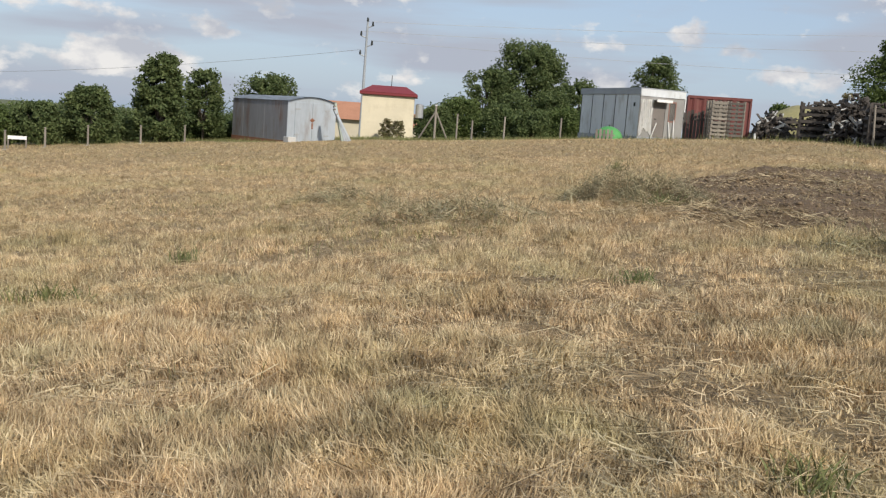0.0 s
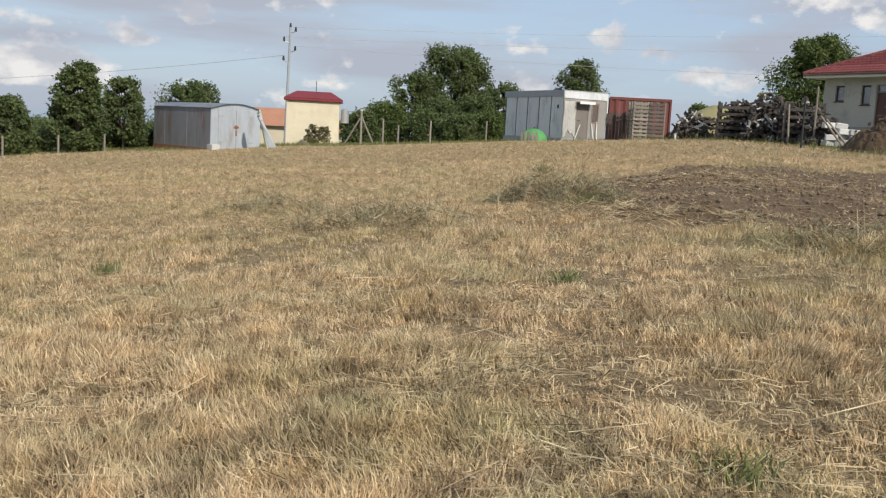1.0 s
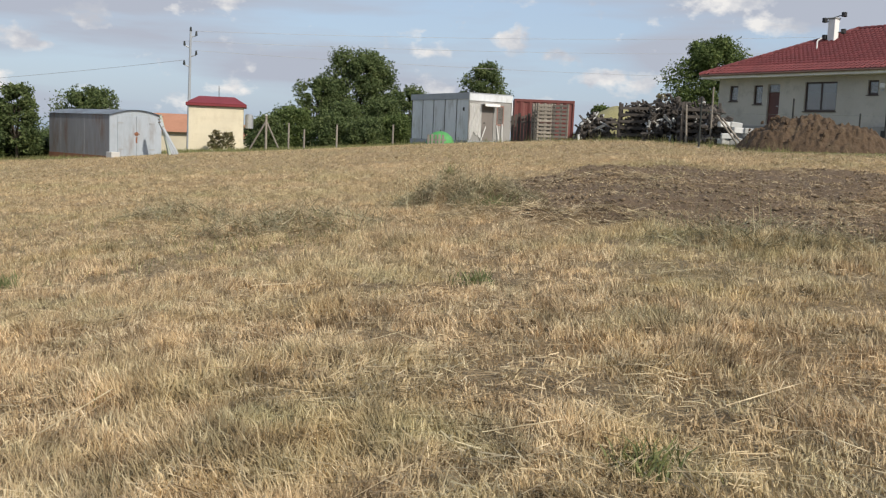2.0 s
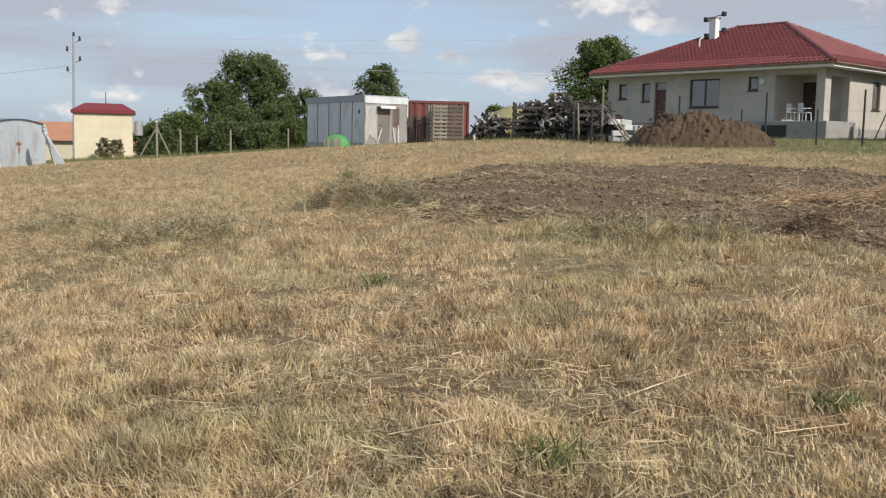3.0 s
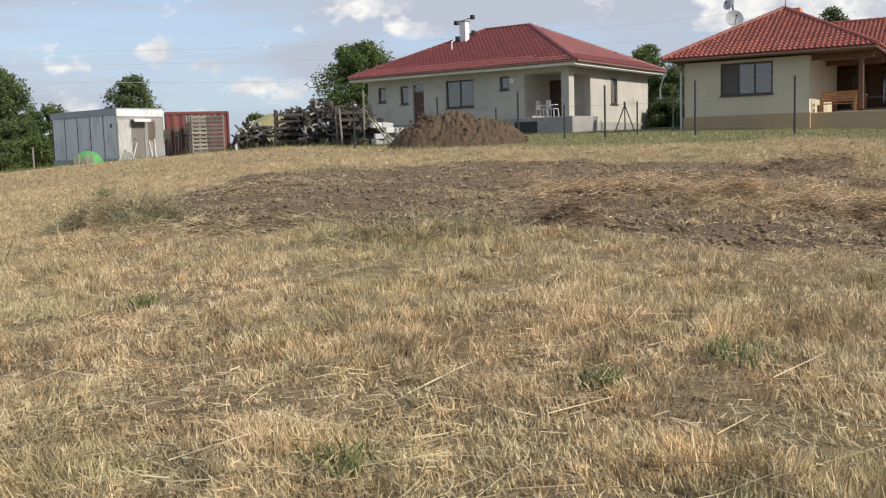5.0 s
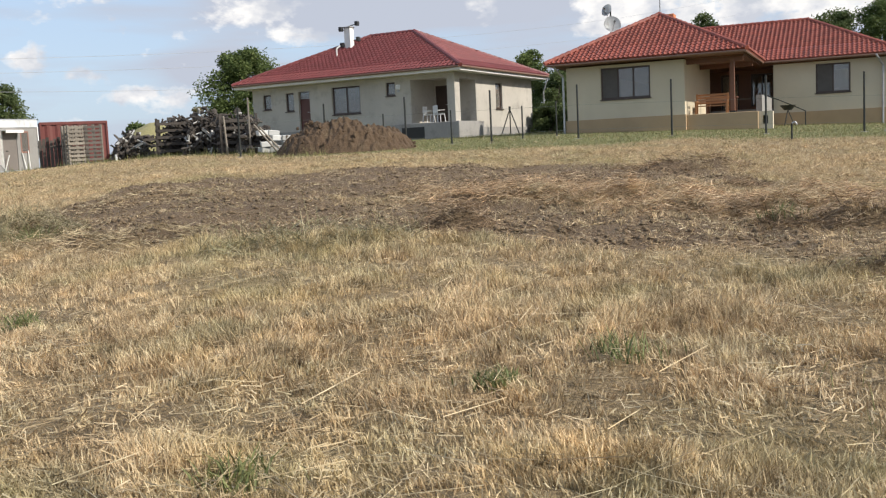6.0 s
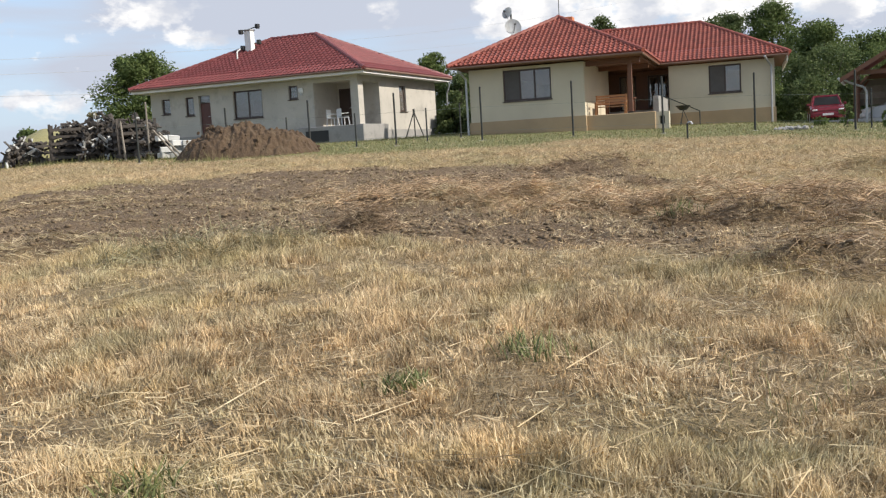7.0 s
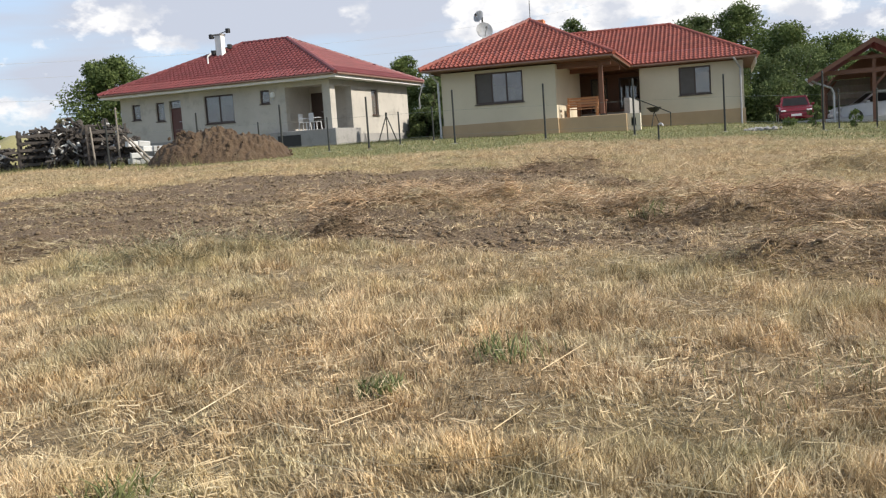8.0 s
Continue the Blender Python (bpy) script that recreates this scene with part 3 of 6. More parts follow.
bt = np.repeat(tuft_tall, K) * (0.45 + 0.75 * rs.rand(len(bx)))
blades("stubble", bx, by, bd, rs, bt, np.repeat(tuft_lean, K) * (0.3 + 1.1 * rs.rand(len(bx))), 0.0068, STRAW, "dry straw-yellow mown grass stubble standing in tufts", "stubble",
       turn=np.repeat(tuft_turn, K) + rs.randn(len(bx)) * 1.3)

# the same stubble further off, blade by blade
fx, fy, fd, rs = scatter(520000, 17, near=13, far=52, power=0.0)
keep = rs.rand(len(fx)) < np.clip(0.25 + 1.2 * mottle(fx, fy, 0.9, 3), 0, 1) * (1 - 0.97 * soil_cover(fx, fy)) * (1 - 0.93 * lawn_cover(fx, fy))
fx, fy, fd = fx[keep], fy[keep], fd[keep]
blades("far_stubble", fx, fy, fd, rs, 0.05 + 0.07 * rs.rand(len(fx)), 0.5 + 0.9 * rs.rand(len(fx)), 0.014, FAR_STRAW, "dry straw-yellow stubble across the upper field", "stubble")

# loose cut straw lying over it
lx, ly, ld, rs = scatter(200000, 12)
keep = rs.rand(len(lx)) < np.clip(-0.1 + 1.5 * mottle(lx, ly, 1.3, 1), 0, 1) * (1 - 0.6 * soil_cover(lx, ly)) * (1 - 0.8 * lawn_cover(lx, ly))
lx, ly, ld = lx[keep], ly[keep], ld[keep]
n = len(lx)
cut = 0.035 + 0.10 * rs.rand(n) ** 2
stalks("loose_straw", lx, ly, ld, rs, cut, rs.randn(n) * 0.3, 0.0045, HAY, "pale cut straw lying loose over the stubble", "straw", 0.012 + 0.06 * rs.rand(n) * (1 - soil_cover(lx, ly)),
       mottle(lx, ly, 1.1, 7) * 9 + rs.randn(n) * 0.9)

# a few long bleached stems
lx, ly, ld, rs = scatter(220, 21, far=24)
n = len(lx)
stalks("bleached_stem", lx, ly, ld, rs, 0.3 + 0.45 * rs.rand(n), rs.randn(n) * 0.08, 0.0045, HAY, "long bleached stems lying on the mown field", "straw", 0.10 + 0.05 * rs.rand(n))

# thin bright stems thrown about by the mower
lx, ly, ld, rs = scatter(13000, 22, far=20)
keep = rs.rand(len(lx)) < np.clip(2.6 * mottle(lx, ly, 1.5, 4) - 1.0, 0, 1) * (1 - 0.8 * soil_cover(lx, ly))
lx, ly, ld = lx[keep], ly[keep], ld[keep]
n = len(lx)
stalks("thrown_stem", lx, ly, ld, rs, 0.10 + 0.32 * rs.rand(n) ** 2, rs.randn(n) * 0.16, 0.0032, HAY, "thin bright stems lying across the stubble", "straw", 0.04 + 0.06 * rs.rand(n) * (1 - soil_cover(lx, ly)),
       mottle(lx, ly, 1.6, 2) * 8 + rs.randn(n) * 0.5)

# green blades coming through
gx_, gy_, gd_, rs = scatter(60000, 13)
keep = rs.rand(len(gx_)) < np.clip((mottle(gx_, gy_, 2.6, 6) - 0.58) * 2.6 + 0.22 * (1 - step_up(np.degrees(np.arctan2(gx_, gy_)), -8, 12)) + (mottle(gx_, gy_, 0.5, 0) - 0.75) * 0.8, 0, 1) * (1 - 0.85 * soil_cover(gx_, gy_))
gx_, gy_, gd_ = gx_[keep], gy_[keep], gd_[keep]
blades("green_grass", gx_, gy_, gd_, rs, 0.10 + 0.10 * rs.rand(len(gx_)), 0.2 + 0.6 * rs.rand(len(gx_)), 0.0045, GREEN_BLADE, "thin green grass growing through the stubble", "grass")

# lawn towards the houses and rough grass along the field's edge
gx_, gy_, gd_, rs = scatter(200000, 14, near=24, far=58, power=0.0)
keep = rs.rand(len(gx_)) < lawn_cover(gx_, gy_)
gx_, gy_, gd_ = gx_[keep], gy_[keep], gd_[keep]
rough_edge = np.where(np.degrees(np.arctan2(gx_, gy_)) < 29, 0.10, 0.03)
blades("lawn_grass", gx_, gy_, gd_, rs, (0.04 + rough_edge) * (0.5 + rs.rand(len(gx_))), 0.5 * rs.rand(len(gx_)), 0.02, LAWN_BLADE, "short green lawn and rough grass by the houses", "grass")

# straw litter trodden into the soil
for name, seed, count, mat_, lab in (("soil_litter", 51, 44000, HAY, "short straw bits scattered on the soil"), ("root_litter", 52, 26000, ROOT, "brown root and straw bits scattered on the soil")):
    lx, ly, ld, rs = scatter(count, seed, near=7.5, far=27, a0=6, a1=73, power=0.4)
    keep = rs.rand(len(lx)) < soil_cover(lx, ly) * np.clip(0.1 + 1.3 * mottle(lx, ly, 0.8, 0), 0, 1)
    lx, ly, ld = lx[keep], ly[keep], ld[keep]
    n = len(lx)
    stalks(name, lx, ly, ld, rs, 0.03 + 0.09 * rs.rand(n) ** 2, rs.randn(n) * 0.35, 0.0075, mat_, lab, "straw", 0.012 + 0.02 * rs.rand(n))

# clods on the scraped soil
cx, cy, cd, rs = scatter(52000, 15, near=7.5, far=27, a0=6, a1=73, power=0.2)
keep = rs.rand(len(cx)) < soil_cover(cx, cy) * np.clip(0.2 + 1.2 * mottle(cx, cy, 0.9, 5), 0, 1)
cx, cy = cx[keep], cy[keep]
cz = height(cx, cy)
OCT = np.array([(1, 0, 0), (0, 1, 0), (-1, 0, 0), (0, -1, 0), (0, 0, 1), (0, 0, -0.5)], dtype=float)
size = 0.008 + 0.045 * rs.rand(len(cx)) ** 3
V = OCT[None] * (0.6 + 0.8 * rs.rand(len(cx), 6, 1)) * size[:, None, None] * np.array([1.2, 1.2, 0.8]) + np.stack([cx, cy, cz], -1)[:, None]
F = (np.arange(len(cx))[:, None, None] * 6 + np.array([(0, 1, 4), (1, 2, 4), (2, 3, 4), (3, 0, 4), (1, 0, 5), (2, 1, 5), (3, 2, 5), (0, 3, 5)])).reshape(-1, 3)
tagged(new("soil_clod", mesh_from("soil_clod", V.reshape(-1, 3), F, CLOD)), "crumbly grey-brown clods on the scraped soil", "soil", "", "stuff")


def heap_of_stalks(name, bearing, d, rx, ry, high, n, seed, material, label, long=0.35, category="straw"):
    """A raked heap of stalks, thick in the middle."""
    r = np.random.RandomState(seed)
    cx, cy = spot(bearing, d)
    a, q = r.rand(n) * 2 * np.pi, np.sqrt(r.rand(n))
    px, py = rx * q * np.cos(a), ry * q * np.sin(a)
    t = radians(-bearing)
    x, y = cx + px * math.cos(t) - py * math.sin(t), cy + px * math.sin(t) + py * math.cos(t)
    lump = 0.4 + 1.2 * mottle(x * 3, y * 3, 1.0, 2)
    return stalks(name, x, y, np.hypot(x, y), r, long * (0.4 + 0.9 * r.rand(n)), np.abs(r.randn(n)) * (0.5 if material is WEED else 0.27), 0.006, material, label, category, high * (1 - q ** 2) * r.rand(n) * lump)


HEAP_LOOKS = (
    (2200, WEED, "heap of pulled grey-green weeds beside the scraped soil"), (1200, WEED, "dry weeds lying along the edge of the scraped soil"),
    (900, HAY, "pale stalks raked to the edge of the soil"), (900, WEED, "pale grey-green stalks raked to the edge of the soil"), (800, ROOT, "dark tangle of roots and straw on the soil"),
    (2400, RED_STRAW, "raked band of reddish straw on the soil"), (1700, RED_STRAW, "raked band of reddish straw on the soil"), (2600, RED_STRAW, "raked band of reddish straw on the soil"),
    (1500, ROOT, "dark heap of dug-up roots and grass"), (700, ROOT, "dark heap of dug-up roots and grass"), (900, ROOT, "tangled heap of brown dry weeds"), (1000, RED_STRAW, "tangled heap of brown dry weeds"),
    (1300, STRAW, "clump of tall straw at the field's edge"), (900, WEED, "flattened greenish weeds on the stubble"), (700, WEED, "flattened greenish weeds on the stubble"),
    (500, WEED, "flattened greenish weeds on the stubble"), (900, HAY, "pale stalks lying on the soil"), (700, RED_STRAW, "small heap of reddish straw on the soil"), (900, ROOT, "low dark bank of turned soil and roots"),
    (900, HAY, "pale stalks thrown over the pulled weeds"), (2600, RED_STRAW, "raked band of reddish straw on the soil"))
for k, ((b, d, rx, ry, hi), (n, mat_, lab)) in enumerate(zip(HEAP_PLACES, HEAP_LOOKS)):
    heap_of_stalks("weed_heap" if mat_ is WEED else "root_heap" if mat_ is ROOT else "straw_heap", b, d, rx * 1.1, ry * 1.2, hi * 0.55, n, 40 + k, mat_, lab, 0.34 if mat_ is WEED else 0.22)


lumps = random.Random(12)
for k in range(64):
    b = lumps.uniform(34, 69)
    d = float(np.interp(b, (30, 42, 55, 69), (17, 15.2, 14.2, 13.7))) + lumps.gauss(0, 1.1)
    mat_, lab = lumps.choice(((RED_STRAW, "small lump of raked reddish straw on the soil"), (RED_STRAW, "small lump of raked reddish straw on the soil"), (RED_STRAW, "small lump of raked reddish straw on the soil"), (HAY, "small lump of raked pale straw on the soil"), (ROOT, "small lump of brown roots on the soil")))
    heap_of_stalks("straw_lump", b, d, lumps.uniform(0.3, 0.9), lumps.uniform(0.15, 0.4), lumps.uniform(0.12, 0.28), 520, 300 + k, mat_, lab, 0.17)


def weed(name, bearing, d, tall, wide, n, seed, label):
    """A leafy green weed: many small pointed leaves on short stems."""
    r = np.random.RandomState(seed)
    cx, cy = spot(bearing, d)
    x, y = cx + r.randn(n) * wide * 0.4, cy + r.randn(n) * wide * 0.4
    return blades(name, x, y, np.hypot(x, y), r, tall * (0.4 + 0.8 * r.rand(n)), 0.3 + 0.6 * r.rand(n), 0.011, WEED_GREEN, label, "weed", 0.02)


for k, (b, d, h_, w_, n) in enumerate(((38.4, 5.05, 0.10, 0.16, 150), (11.4, 8.2, 0.14, 0.25, 110), (-15.3, 10.2, 0.18, 0.2, 70), (-22.8, 8.3, 0.16, 0.4, 130),
                                       (9.6, 24.0, 0.35, 0.3, 90), (12.4, 14.2, 0.35, 0.35, 160), (46.0, 5.6, 0.16, 0.3, 90), (22.5, 3.9, 0.14, 0.22, 110), (55.0, 11.5, 0.2, 0.3, 60))):
    weed("green_weed", b, d, h_, w_, n, 70 + k, "small leafy green weed in the stubble")


# ---- roofs ----
def tile_mesh(name, material, wide, long):
    """One pantile: a low trough and a roll, thick at its lower edge."""
    bm = bmesh.new()
    prof = [(0.0, 0.012), (0.22, 0.0), (0.45, 0.012), (0.62, 0.05), (0.8, 0.066), (1.0, 0.02)]
    lo = [bm.verts.new((wide * p, 0, z * 0.9 + 0.03)) for p, z in prof]
    hi = [bm.verts.new((wide * p, long, z * 0.9)) for p, z in prof]
    edge = [bm.verts.new((wide * p, 0, z * 0.9)) for p, z in prof]
    for k in range(len(prof) - 1):
        bm.faces.new((lo[k], lo[k + 1], hi[k + 1], hi[k]))
        bm.faces.new((edge[k], edge[k + 1], lo[k + 1], lo[k]))
    me = bpy.data.meshes.new(name)
    bm.to_mesh(me)
    bm.free()
    me.materials.append(material)
    return me


def inside(poly, x, y):
    ok = False
    for (x0, y0), (x1, y1) in zip(poly, poly[1:] + poly[:1]):
        if (y0 > y) != (y1 > y) and x < (x1 - x0) * (y - y0) / (y1 - y0) + x0:
            ok = not ok
    return ok


def tiled_slope(roof, corners, material, singles, wide=0.30, course=0.34, name="roof_slope"):
    """A roof slope from its corners (the first two along the eave): boarding, then courses of tiles; the first ones as objects of their own."""
    pts = [Vector(c) for c in corners]
    ax = (pts[1] - pts[0]).normalized()
    nz = ax.cross(pts[2] - pts[0]).normalized()
    if nz.z < 0:
        nz = -nz
    ay = nz.cross(ax)
    if ay.z < 0:
        ay, ax = -ay, -ax
    o = pts[0]
    flat_ = [((p - o).dot(ax), (p - o).dot(ay)) for p in pts]
    bm = bmesh.new()
    top = [bm.verts.new(p) for p in pts]
    low = [bm.verts.new(p - nz * 0.06) for p in pts]
    bm.faces.new(top), bm.faces.new(low)
    for k in range(len(pts)):
        bm.faces.new((top[k], top[(k + 1) % len(pts)], low[(k + 1) % len(pts)], low[k]))
    slope = part(name, bm, material, roof)
    tile = tile_mesh("tile", material, wide, course * 1.12)
    turn = Matrix((ax, ay, nz)).transposed()
    x0, x1 = min(p[0] for p in flat_), max(p[0] for p in flat_)
    y1 = max(p[1] for p in flat_)
    co = np.array([v.co for v in tile.vertices])
    fa = [tuple(p.vertices) for p in tile.polygons]
    V, F, made = [], [], 0
    j = 0
    while j * course < y1:
        i = 0
        while x0 + i * wide < x1:
            x, y = x0 + i * wide, j * course
            if inside(flat_, x + wide / 2, y + course / 2):
                at = o + ax * x + ay * (y - 0.03) + nz * 0.012
                if made < singles:
                    ob = new("tile", tile)
                    ob.parent = slope
                    ob.matrix_basis = Matrix.Translation(at) @ turn.to_4x4()
                    made += 1
                else:
                    base = sum(len(v) for v in V)
                    V.append(co @ np.array(turn).T + np.array(at))
                    F += [tuple(k + base for k in f) for f in fa]
            i += 1
        j += 1
    if V:
        ob = new("tile_course", mesh_from("tile_course", np.concatenate(V), np.array(F), material))
        ob.parent = slope
        ob["kind"] = "stuff"
    return slope


def ridge_caps(roof, a, b, material, step=0.34):
    """Half-round caps laid along a ridge or hip, each a little proud of the next."""
    a, b = Vector(a), Vector(b)
    n = max(1, int((b - a).length / step))
    d = (b - a) / n
    cap = mesh_of("ridge_cap", rod((0, 0, 0), (0, 0, d.length * 1.08), 0.10, 0.125, 8), material)
    q = d.to_track_quat("Z", "Y").to_matrix().to_4x4()
    for k in range(n):
        ob = new("ridge_cap", cap)
        ob.parent = roof
        ob.matrix_basis = Matrix.Translation(a + d * k + Vector((0, 0, 0.025))) @ q


def gutter(parent, a, b, material=GUTTER_BROWN):
    part("gutter", rod(a, b, 0.055, 0.055, 8), material, parent)


# ---- grey unfinished bungalow ----
def unfinished_bungalow():
    g = 2.0
    h = thing("bungalow", pose(28.18, 37.31, 0, 0, 0, 26.02), "unfinished grey-rendered bungalow with a wine-red hipped roof", "house")
    X0, X1, Y0, Y1 = 0.7, 10.4, 0.7, 13.25
    top = 5.4
    holes = [(12.0, 12.54, 4.22, 5.03), (10.46, 11.0, 4.05, 5.03), (9.42, 10.15, 2.98, 5.05), (6.22, 7.98, 3.69, 5.12), (4.1, 4.64, 4.45, 5.13), (1.12, 3.2, 2.98, 5.16)]
    part("front_wall", wall_with_openings("y", X0, 0.35, Y0, Y1, g - 0.6, top, holes), PLASTER, h)
    part("side_wall", wall_with_openings("x", Y0, 0.35, X0 + 0.354, X1, g - 0.6, top, [(1.25, 3.05, 2.98, 5.1), (5.46, 6.3, 3.65, 5.03)]), PLASTER, h, "sunlit rendered wall with one narrow window")
    part("rear_wall", box(X1 - 0.35, X1, Y0 + 0.354, Y1, g - 0.6, top), PLASTER, h)
    part("end_wall", box(X0 + 0.354, X1 - 0.354, Y1 - 0.35, Y1, g - 0.6, top), PLASTER, h)
    part("floor_slab", box(X0 + 0.36, X1 - 0.36, Y0 + 0.36, Y1 - 0.36, 2.7, 2.98), CONCRETE, h)
    part("porch_rear_wall", wall_with_openings("y", 3.3, 0.25, Y0 + 0.354, 3.5, 2.984, top, [(2.4, 3.2, 2.984, 4.95)]), PLASTER, h)
    part("porch_side_wall", wall_with_openings("x", 3.26, 0.22, X0 + 0.354, 3.296, 2.984, top, []), PLASTER, h)
    d = part("porch_door", box(3.38, 3.44, 2.4, 3.2, 2.99, 4.95), FRAME_BROWN, h, "dark brown porch door")
    part("door_handle", rod((3.36, 2.5, 3.95), (3.36, 2.62, 3.95), 0.015), METAL_GREY, d)
    part("ceiling", box(X0 + 0.36, X1 - 0.36, Y0 + 0.36, Y1 - 0.36, top - 0.14, top - 0.02), PLASTER, h)
    # plinth and porch slab
    part("terrace_slab", box(X0 - 0.35, 3.2, Y0 - 0.35, 4.0, g - 0.7, 2.976, 0.02), CONCRETE, h, "raw concrete porch slab with a black panel for the shade under it")
    # black panel on the slab's face, painting the shade of a hollow
    part("slab_shade_panel", box(X0 - 0.36, X0 - 0.3, 2.3, 3.6, 2.2, 2.78), BLACK, h)
    part("plinth_strip", box(3.3, X1 + 0.04, Y0 - 0.06, Y0 - 0.004, g - 0.6, 2.7), CONCRETE, h)
    part("front_plinth", box(X0 - 0.06, X0 - 0.004, 4.1, Y1, g - 0.6, 2.95), CONCRETE, h)
    # windows and front door
    for k, (a, b, za, zb) in enumerate(holes):
        if k in (0, 1, 4):
            window(h, "y", X0, 1, a, b, za, zb, 1)
        elif k == 3:
            window(h, "y", X0, 1, a, b, za, zb, 2)
    window(h, "x", Y0, 1, 5.46, 6.3, 3.65, 5.03, 1)
    fd = part("front_door", box(X0 + 0.12, X0 + 0.2, 9.44, 10.13, 2.99, 4.66, 0.01), DOOR_RED, h, "dark red-brown wooden front door under a small pane")
    part("transom", box(X0 + 0.13, X0 + 0.17, 9.44, 10.13, 4.68, 5.03), GLASS, fd).visible_shadow = False
    part("door_handle", rod((X0 + 0.1, 9.52, 3.95), (X0 + 0.1, 9.66, 3.95), 0.015), METAL_GREY, fd)
    lamp = part("wall_lamp", box(X0 - 0.12, X0 - 0.004, 3.75, 4.02, 4.72, 4.98, 0.05), PLASTIC, h, "pale plastic wall lamp")
    part("lamp_bracket", box(X0 - 0.05, X0 - 0.004, 3.83, 3.94, 4.6, 4.715), METAL_GREY, lamp)
    # roof
    E0, E1, F0, F1, ez, rz = 0.0, 11.1, 0.0, 13.95, 5.6, 8.2
    part("soffit", box(E0 + 0.05, E1 - 0.05, F0 + 0.05, F1 - 0.05, top + 0.004, top + 0.05), WHITE, h)
    for a in ((E0, E0 + 0.04, F0, F1), (E1 - 0.04, E1, F0, F1), (E0 + 0.044, E1 - 0.044, F0, F0 + 0.04), (E0 + 0.044, E1 - 0.044, F1 - 0.04, F1)):
        part("fascia", box(*a, top - 0.01, ez - 0.03), WHITE, h, "pale boarded fascia")
    roof = part("roof", box(E0 + 0.05, E1 - 0.05, F0 + 0.05, F1 - 0.05, ez - 0.1, ez - 0.03), WINE, h, "wine-red tiled hipped roof")
    m = (E1 - E0) / 2
    ra, rb = (E0 + m, F0 + m, rz), (E0 + m, F1 - m, rz)
    c = [(E0 - 0.08, F0 - 0.08, ez), (E1 + 0.08, F0 - 0.08, ez), (E1 + 0.08, F1 + 0.08, ez), (E0 - 0.08, F1 + 0.08, ez)]
    tiled_slope(roof, [c[3], c[0], ra, rb], WINE, 150, 0.25, 0.36, "front_slope")
    tiled_slope(roof, [c[0], c[1], ra], WINE, 120, 0.25, 0.36, "side_slope")
    tiled_slope(roof, [c[1], c[2], rb, ra], WINE, 0, 0.25, 0.36, "rear_slope")
    tiled_slope(roof, [c[2], c[3], rb], WINE, 0, 0.25, 0.36, "end_slope")
    for a, b in ((c[0], ra), (c[1], ra), (c[2], rb), (c[3], rb), (ra, rb)):
        ridge_caps(roof, a, b, WINE)
    gutter(h, (E0 - 0.1, F0, ez - 0.04), (E0 - 0.1, F1, ez - 0.04))
    gutter(h, (E0, F0 - 0.1, ez - 0.04), (E1, F0 - 0.1, ez - 0.04))
    part("downpipe", pipe([(E1 - 0.1, F0 - 0.1, ez - 0.08), (E1 - 0.1, F0 + 0.2, 4.7), (E1 + 0.1, F0 + 0.3, 3.2), (E1 + 0.1, F0 + 0.1, g)], 0.045), METAL_GREY, h)
    # chimney with four roof lamps
    cx, cy, cz = 4.12, 8.94, 7.0
    ch = part("chimney", box(cx - 0.2, cx + 0.2, cy - 0.2, cy + 0.2, cz, 8.6, 0.015), WHITE, h, "white rendered chimney carrying small floodlights")
    part("chimney_cap", box(cx - 0.24, cx + 0.24, cy - 0.24, cy + 0.24, 8.604, 8.68, 0.015), CONCRETE, ch)
    for dx, dy, z in ((-0.3, 0.33, 8.55), (0.25, -0.4, 8.85), (0.3, -0.4, 8.0), (-0.2, 0.34, 7.7)):
        part("lamp_arm", pipe([(cx, cy, z - 0.15), (cx + dx, cy + dy, z)], 0.025), METAL_DARK, ch)
        part("floodlight", box(cx + dx - 0.11, cx + dx + 0.11, cy + dy - 0.1, cy + dy + 0.1, z - 0.12, z + 0.12, 0.02), BLACK, ch)
    part("roof_vent", pipe([(2.9, 9.0, 6.8), (2.9, 9.0, 7.4), (3.05, 8.85, 7.55)], 0.04), WHITE, h)
    return h


unfinished_bungalow()


